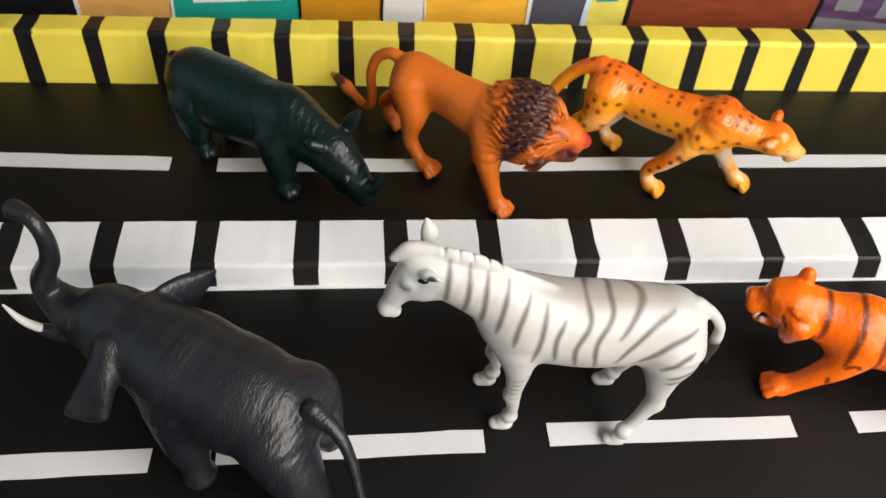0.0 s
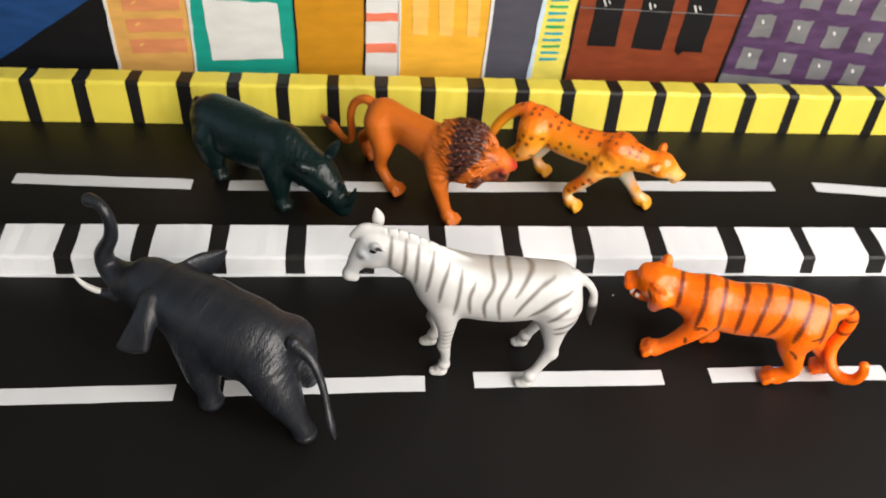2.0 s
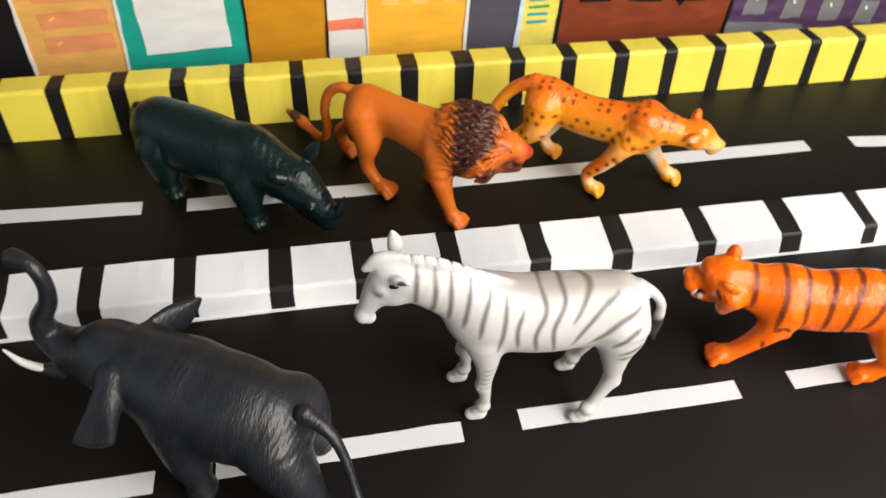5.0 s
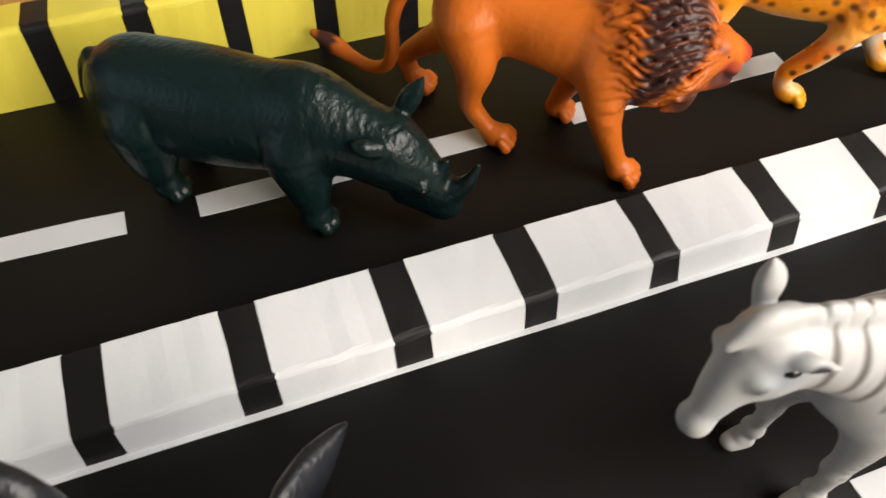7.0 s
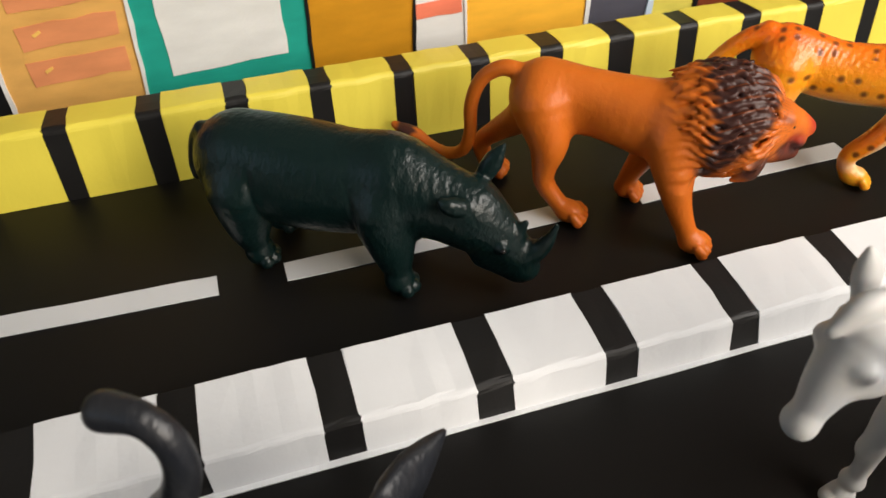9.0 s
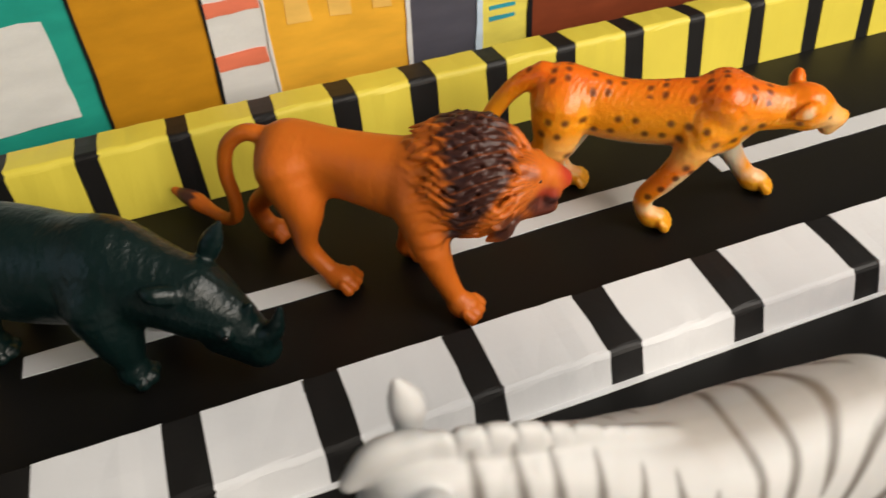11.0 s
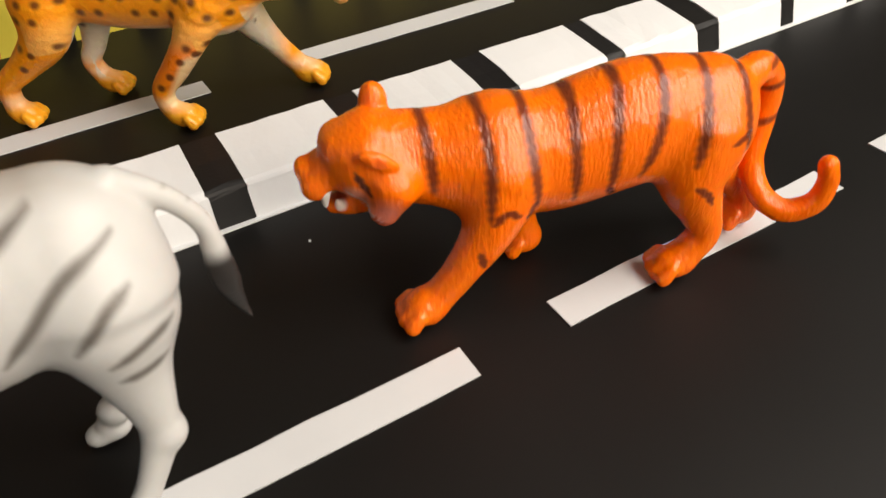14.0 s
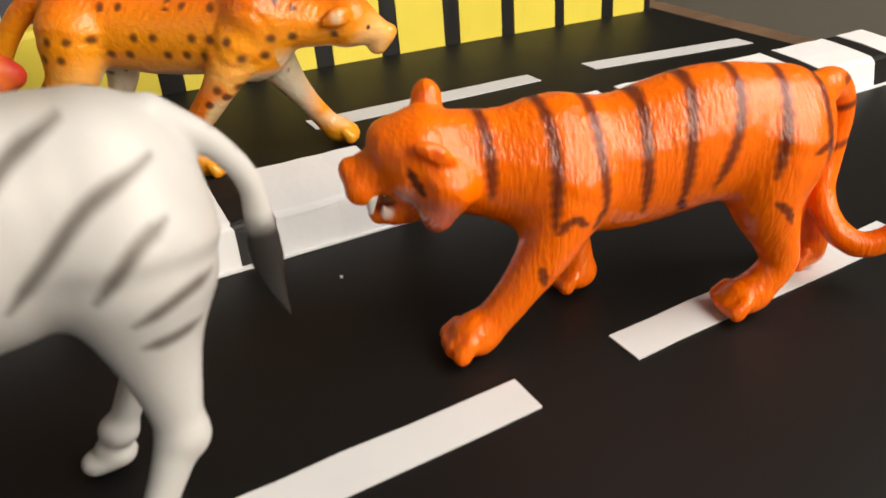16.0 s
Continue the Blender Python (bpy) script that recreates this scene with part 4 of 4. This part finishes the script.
def cheetah_paint(x, y, z):
    c = plain((0.95, 0.345, 0.012), x)
    c = over(c, (0.84, 0.145, 0.006), 0.92 * soft(-z, -0.490, 0.12))
    c = over(c, (0.92, 0.52, 0.16), 0.6 * soft(z, 0.355, 0.07) * (x < 0.30) * (x > -0.30) * (z > 0.27))
    c = over(c, (0.82, 0.16, 0.010), 0.75 * soft(-z, -0.16, 0.10) * (x < 0.22) * (x > -0.02) * (y < -0.09) * soft(z, 0.30, 0.05))
    inner = soft(z, 0.33, 0.06) * (y > 0.035) * np.maximum((x > 0.26) * soft(x, 0.405, 0.06), (x < -0.12) * soft(-z, -0.13, 0.06))
    belly = soft(z, 0.315, 0.04) * (np.abs(y) < 0.085) * (x > -0.25) * (x < 0.36)
    wrist = soft(np.abs(z - 0.085), 0.03, 0.03) * (z < 0.16)
    c = over(c, (0.84, 0.76, 0.60), np.clip(np.maximum(np.maximum(inner, belly), 0.4 * wrist), 0, 1))
    c = over(c, (0.88, 0.38, 0.02), soft(z, 0.072, 0.03))
    c = over(c, (0.90, 0.60, 0.26), 0.75 * near(x, y, z, (0.625, 0.04, 0.400), 0.065, 0.05))
    c = over(c, (0.84, 0.72, 0.50), 0.8 * soft(z, 0.375, 0.05) * (x > 0.36) * (x < 0.52) * (z > 0.25))
    c = over(c, (0.86, 0.70, 0.40), 0.8 * soft(-(x - 0.085 - 0.62 * (z - 0.11)), 0.0, 0.02) * (y < -0.07) * (x < 0.26) * (x > 0.03) * soft(z, 0.26, 0.03) * soft(-z, -0.09, 0.02))
    for sx, sz in SPOTS:
        if sz < 0.51:
            c = over(c, (0.085, 0.022, 0.010), 0.88 * soft(np.sqrt((x - sx) ** 2 + (z - sz) ** 2), 0.0128, 0.012) * (np.abs(y) > 0.03) * (z < 0.525) * ((y < 0.05) | (z > 0.37)))
    for i in range(13):
        for j in range(4):
            sx, sy = -0.36 + 0.066 * i + 0.016 * ((i * 3 + j * 5) % 5 - 2) / 2, -0.066 + 0.044 * j + 0.010 * ((i * 7 + j * 3) % 5 - 2) / 2
            c = over(c, (0.085, 0.022, 0.010), 0.85 * soft(np.sqrt((x - sx) ** 2 + (y - sy) ** 2), 0.0110, 0.010) * (z > 0.50) * (x < 0.50))
    for sx, sz in ((0.165, 0.245), (0.12, 0.195), (0.08, 0.155), (-0.30, 0.27), (-0.345, 0.22), (0.215, 0.265)):
        c = over(c, (0.085, 0.022, 0.010), 0.88 * soft(np.sqrt((x - sx) ** 2 + (z - sz) ** 2), 0.0125, 0.008) * (y < -0.06))
    c = over(c, (0.86, 0.74, 0.50), 0.75 * near(x, y, z, (0.552, -0.072, 0.484), 0.018, 0.016))
    c = over(c, (0.35, 0.10, 0.02), 0.7 * near(x, y, z, (0.505, -0.06, 0.50), 0.022, 0.02))
    return over(c, (0.03, 0.01, 0.01), near(x, y, z, (0.632, 0.0, 0.440), 0.007, 0.005))


cheetah = limb([(-0.255, 0, 0.465, 0.118), (-0.03, 0, 0.418, 0.116), (0.25, 0, 0.435, 0.126)], 0.05, (1, 0.82, 1))
cheetah += mirrored(ball(0.29, 0.05, 0.50, 0.072, 0.04)) + limb([(0.31, 0.0, 0.465, 0.105), (0.39, 0.01, 0.466, 0.086), (0.47, 0.025, 0.456, 0.072)], 0.05)
cheetah += ball(0.552, 0.045, 0.458, 0.086, 0.025, (1.05, 0.98, 0.95)) + limb([(0.60, 0.058, 0.440, 0.058), (0.635, 0.067, 0.422, 0.047), (0.662, 0.074, 0.408, 0.038)], 0.02) + ball(0.686, 0.080, 0.417, 0.021, 0.010) + ball(0.645, 0.07, 0.378, 0.032, 0.015)
cheetah += limb([(0.565, -0.030, 0.492, 0.024), (0.545, -0.052, 0.486, 0.028), (0.515, -0.062, 0.476, 0.014)], 0.010, (1, 0.6, 1)) + ball(0.522, 0.118, 0.518, 0.044, 0.010, (0.6, 0.85, 1))
cheetah += ball(0.265, 0, 0.392, 0.108, 0.05, (1, 0.85, 1)) + limb([(0.24, -0.06, 0.40, 0.084), (0.190, -0.097, 0.30, 0.053), (0.130, -0.112, 0.215, 0.043), (0.07, -0.114, 0.14, 0.036), (0.07, -0.114, 0.085, 0.033), (0.09, -0.114, 0.055, 0.035)], 0.025) + paw(0.128, -0.114, 0.045, 0.049)
cheetah += limb([(0.285, 0.055, 0.39, 0.085), (0.33, 0.11, 0.27, 0.056), (0.38, 0.155, 0.17, 0.039), (0.432, 0.182, 0.09, 0.037), (0.458, 0.19, 0.06, 0.040)], 0.025) + paw(0.492, 0.19, 0.048, 0.053, 0.1)
cheetah += limb([(-0.25, 0.05, 0.44, 0.102), (-0.205, 0.092, 0.31, 0.060), (-0.235, 0.108, 0.20, 0.040), (-0.27, 0.11, 0.13, 0.034), (-0.245, 0.112, 0.065, 0.033)], 0.025) + paw(-0.200, 0.112, 0.045, 0.049)
cheetah += limb([(-0.255, -0.05, 0.435, 0.110), (-0.275, -0.09, 0.31, 0.074), (-0.365, -0.106, 0.22, 0.048), (-0.45, -0.11, 0.15, 0.037), (-0.458, -0.111, 0.07, 0.034)], 0.025) + paw(-0.420, -0.111, 0.045, 0.049)
cheetah += limb([(-0.33, 0, 0.54, 0.046), (-0.42, -0.008, 0.495, 0.037), (-0.50, -0.016, 0.40, 0.034), (-0.555, -0.025, 0.29, 0.032), (-0.60, -0.03, 0.18, 0.031), (-0.67, -0.03, 0.11, 0.029)], 0.015)


def combed(x, y, z):
    """Slanting strokes of fur along the back and neck, and the fold of the shoulder blade."""
    strokes = np.sin(260 * (x - 0.9 * z) + 3 * np.sin(z * 40 + y * 20)) * np.sin(45 * (x + z) + 2 * np.sin(x * 23))
    blade = np.exp(-((np.sqrt((x - 0.275) ** 2 + (z - 0.44) ** 2) - 0.085) / 0.012) ** 2) * np.clip((np.abs(y) - 0.05) / 0.03, 0, 1)
    return 0.0016 * strokes * np.clip((z - 0.40) / 0.08, 0, 1) * (x < 0.52) + 0.004 * blade


M_CHEETAH = painted_plastic("spotted_plastic", 0.27, [(320.0, (1.6, 1, 1.6), 0.6), (800.0, (1, 1, 1), 0.06)], 0.0007, 0.5, 0.25)
cheetah_toy = toy("toy_cheetah", cheetah, cheetah_paint, M_CHEETAH, (0.745, 1.487), -35, "orange plastic toy cheetah with brown spots and pale belly", "toy cheetah", (), combed)
toy_part(cheetah_toy, "eye", ball(0.620, 0.002, 0.446, 0.009, 0.003), M_EYE, "tiny black painted eye")


# --- rhino
def rhino_paint(x, y, z):
    return plain((0.0028, 0.0125, 0.0118), x)


rhino = limb([(-0.298, 0, 0.362, 0.180), (-0.10, 0, 0.335, 0.196), (0.16, 0, 0.325, 0.175)], 0.06, (1, 0.85, 1))
rhino += ball(0.20, 0, 0.390, 0.126, 0.06, (1, 0.7, 1)) + limb([(0.25, -0.01, 0.335, 0.16), (0.36, -0.02, 0.315, 0.138), (0.46, -0.028, 0.285, 0.118)], 0.05, (1, 0.88, 1))
rhino += limb([(0.48, -0.03, 0.285, 0.115), (0.57, -0.037, 0.215, 0.090), (0.645, -0.045, 0.135, 0.064)], 0.04, (1, 0.92, 1)) + ball(0.672, -0.047, 0.105, 0.048, 0.02, (1, 1.15, 0.95))
rhino += limb([(0.545, -0.035, 0.15, 0.07), (0.64, -0.044, 0.09, 0.045)], 0.03)
rhino += limb([(0.675, -0.047, 0.165, 0.044), (0.715, -0.050, 0.195, 0.032), (0.742, -0.055, 0.245, 0.020), (0.762, -0.058, 0.305, 0.008)], 0.02) + limb([(0.632, -0.043, 0.235, 0.034), (0.664, -0.046, 0.29, 0.010)], 0.015)
rhino += limb([(0.50, 0.045, 0.37, 0.026), (0.53, 0.065, 0.425, 0.034), (0.565, 0.08, 0.49, 0.008)], 0.010, (1, 0.7, 1)) + limb([(0.47, -0.11, 0.365, 0.030), (0.435, -0.135, 0.385, 0.028), (0.41, -0.14, 0.40, 0.014)], 0.010)
rhino += ball(0.60, -0.112, 0.225, 0.022, 0.008)
rhino += mirrored(limb([(-0.29, 0.09, 0.30, 0.115), (-0.285, 0.10, 0.17, 0.078), (-0.275, 0.10, 0.09, 0.049), (-0.264, 0.10, 0.05, 0.053)], 0.03))
rhino += limb([(0.20, -0.085, 0.29, 0.110), (0.235, -0.115, 0.17, 0.076), (0.252, -0.13, 0.09, 0.048), (0.26, -0.136, 0.05, 0.052)], 0.03) + limb([(0.18, 0.085, 0.29, 0.110), (0.195, 0.118, 0.17, 0.076), (0.20, 0.13, 0.05, 0.056)], 0.03)
for fx, fy in ((-0.262, 0.10), (-0.262, -0.10), (0.262, -0.136), (0.20, 0.13)):
    for side in (-0.032, 0.0, 0.032):
        rhino += ball(fx + 0.048 - abs(side) * 0.45, fy + side, 0.026, 0.025, 0.004)
rhino += limb([(-0.44, 0, 0.47, 0.026), (-0.478, 0, 0.42, 0.02), (-0.497, -0.01, 0.33, 0.019), (-0.50, -0.01, 0.275, 0.014)], 0.015)


def rhino_relief(x, y, z):
    fold1 = np.exp(-((x - 0.075 - 0.05 * np.sin(z * 6)) / 0.009) ** 2) * np.clip((0.42 - z) / 0.1, 0, 1)
    fold2 = np.exp(-((x + 0.215 + 0.12 * (z - 0.35)) / 0.009) ** 2) * np.clip((0.46 - z) / 0.1, 0, 1) * np.clip((z - 0.15) / 0.06, 0, 1)
    fold3 = np.exp(-((x - 0.285 + 0.2 * (z - 0.35)) / 0.008) ** 2) * np.clip((z - 0.2) / 0.06, 0, 1)
    ridges = np.sin(x * 190 + 4 * np.sin(z * 14) + 9 * z) * np.clip((x - 0.22) / 0.06, 0, 1) * np.clip((0.50 - x) / 0.06, 0, 1)
    warts = np.sin(x * 260) * np.sin(y * 240) * np.sin(z * 250) * np.clip((x - 0.44) / 0.05, 0, 1)
    return 0.009 * fold1 + 0.008 * fold2 + 0.002 * fold3 + 0.0006 * ridges + 0.0026 * warts


M_RHINO = painted_plastic("dark_green_plastic", 0.31, [(120.0, (1, 1, 1), 0.4), (420.0, (1.5, 1, 0.8), 0.5)], 0.0008, 0.38)
rhino_toy = toy("toy_rhino", rhino, rhino_paint, M_RHINO, (-1.245, 1.565), -31, "dark bottle green plastic toy rhino with two horns", "toy rhino", (), rhino_relief)
toy_part(rhino_toy, "eye", ball(0.606, -0.128, 0.228, 0.010, 0.003), M_EYE, "tiny dark bead-like eye")


# --- elephant
def elephant_paint(x, y, z):
    c = plain((0.0115, 0.0135, 0.0180), x)
    return over(c, (0.020, 0.021, 0.024), 0.5 * soft(np.abs(np.sin(x * 31 + z * 17) * np.sin(y * 23)), 0.25, 0.3))


elephant = limb([(-0.155, 0, 0.386, 0.164), (-0.05, 0, 0.373, 0.206), (0.14, 0, 0.385, 0.20)], 0.06, (1, 0.95, 1))
elephant += limb([(0.18, 0, 0.42, 0.175), (0.30, 0, 0.45, 0.158), (0.43, 0, 0.46, 0.142)], 0.06) + ball(0.47, 0, 0.505, 0.105, 0.05, (1, 0.95, 1))
elephant += limb([(0.53, 0, 0.445, 0.112), (0.64, 0, 0.445, 0.078), (0.712, 0, 0.49, 0.055), (0.720, 0, 0.56, 0.043), (0.68, 0, 0.635, 0.037), (0.638, 0, 0.70, 0.033), (0.610, 0, 0.785, 0.029),
                  (0.612, 0, 0.858, 0.027), (0.650, -0.005, 0.895, 0.027), (0.708, -0.01, 0.893, 0.033)], 0.03)
elephant += limb([(0.56, 0, 0.36, 0.07), (0.66, 0, 0.345, 0.038)], 0.03) + mirrored(limb([(0.65, 0.065, 0.375, 0.032), (0.73, 0.082, 0.375, 0.020)], 0.015))
for i in range(6):
    u = i / 5
    elephant += limb([(0.370 - 0.02 * u, 0.105, 0.535 - 0.01 * u, 0.030), (0.385 - 0.06 * u, 0.190, 0.465 - 0.02 * u, 0.023), (0.425 - 0.115 * u, 0.290 - 0.035 * u, 0.345 + 0.04 * abs(u - 0.5), 0.015)], 0.03)
elephant += limb([(0.36, -0.11, 0.49, 0.085), (0.33, -0.18, 0.485, 0.088), (0.295, -0.25, 0.485, 0.066), (0.262, -0.315, 0.515, 0.018)], 0.02, (0.18, 1, 1))
elephant += limb([(0.13, 0.10, 0.32, 0.125), (0.10, 0.15, 0.19, 0.082), (0.075, 0.172, 0.10, 0.055), (0.064, 0.18, 0.05, 0.056)], 0.04) + ball(0.062, 0.18, 0.035, 0.062, 0.01, (1, 1, 0.5))
elephant += limb([(0.18, -0.10, 0.32, 0.125), (0.195, -0.145, 0.17, 0.075), (0.20, -0.16, 0.05, 0.058)], 0.04)
elephant += limb([(-0.232, 0.085, 0.342, 0.130), (-0.318, 0.12, 0.24, 0.094), (-0.385, 0.13, 0.13, 0.060), (-0.425, 0.132, 0.06, 0.052)], 0.04) + ball(-0.432, 0.132, 0.036, 0.060, 0.01, (1, 1, 0.55))
elephant += limb([(-0.225, -0.085, 0.345, 0.135), (-0.26, -0.125, 0.18, 0.082), (-0.28, -0.14, 0.05, 0.056)], 0.04)
elephant += limb([(-0.325, 0, 0.485, 0.036), (-0.425, 0.018, 0.440, 0.024), (-0.49, 0.05, 0.355, 0.019), (-0.54, 0.095, 0.26, 0.018), (-0.58, 0.135, 0.19, 0.022), (-0.61, 0.155, 0.135, 0.008)], 0.015)


def elephant_relief(x, y, z):
    lines = np.sin(x * 210 + z * 90 + 4 * np.sin(z * 21 + x * 9))
    where = np.clip(1 - ((x + 0.27) / 0.14) ** 2, 0, 1) + np.clip(1 - ((x - 0.14) / 0.08) ** 2, 0, 1)
    rings = np.sin(z * 260) * np.clip((x - 0.60) / 0.03, 0, 1) + np.sin(z * 230) * np.clip((0.17 - z) / 0.05, 0, 1)
    return 0.0008 * lines * where + 0.0005 * rings


M_ELEPHANT = painted_plastic("grey_rubber", 0.36, [(150.0, (1.6, 1, 0.6), 0.25), (560.0, (2.4, 1, 0.5), 0.40)], 0.0007, 0.46)
elephant_toy = toy("toy_elephant", elephant, elephant_paint, M_ELEPHANT, (-1.150, -0.050), 152, "dark grey plastic toy elephant with raised trunk and white tusks", "toy elephant", (), elephant_relief)
for side in (-1, 1):
    toy_part(elephant_toy, "tusk", limb([(0.70, 0.080 * side, 0.377, 0.018), (0.80, 0.09 * side, 0.392, 0.014), (0.875, 0.085 * side, 0.43, 0.005)], 0.004), M_IVORY, "curved white plastic tusk")
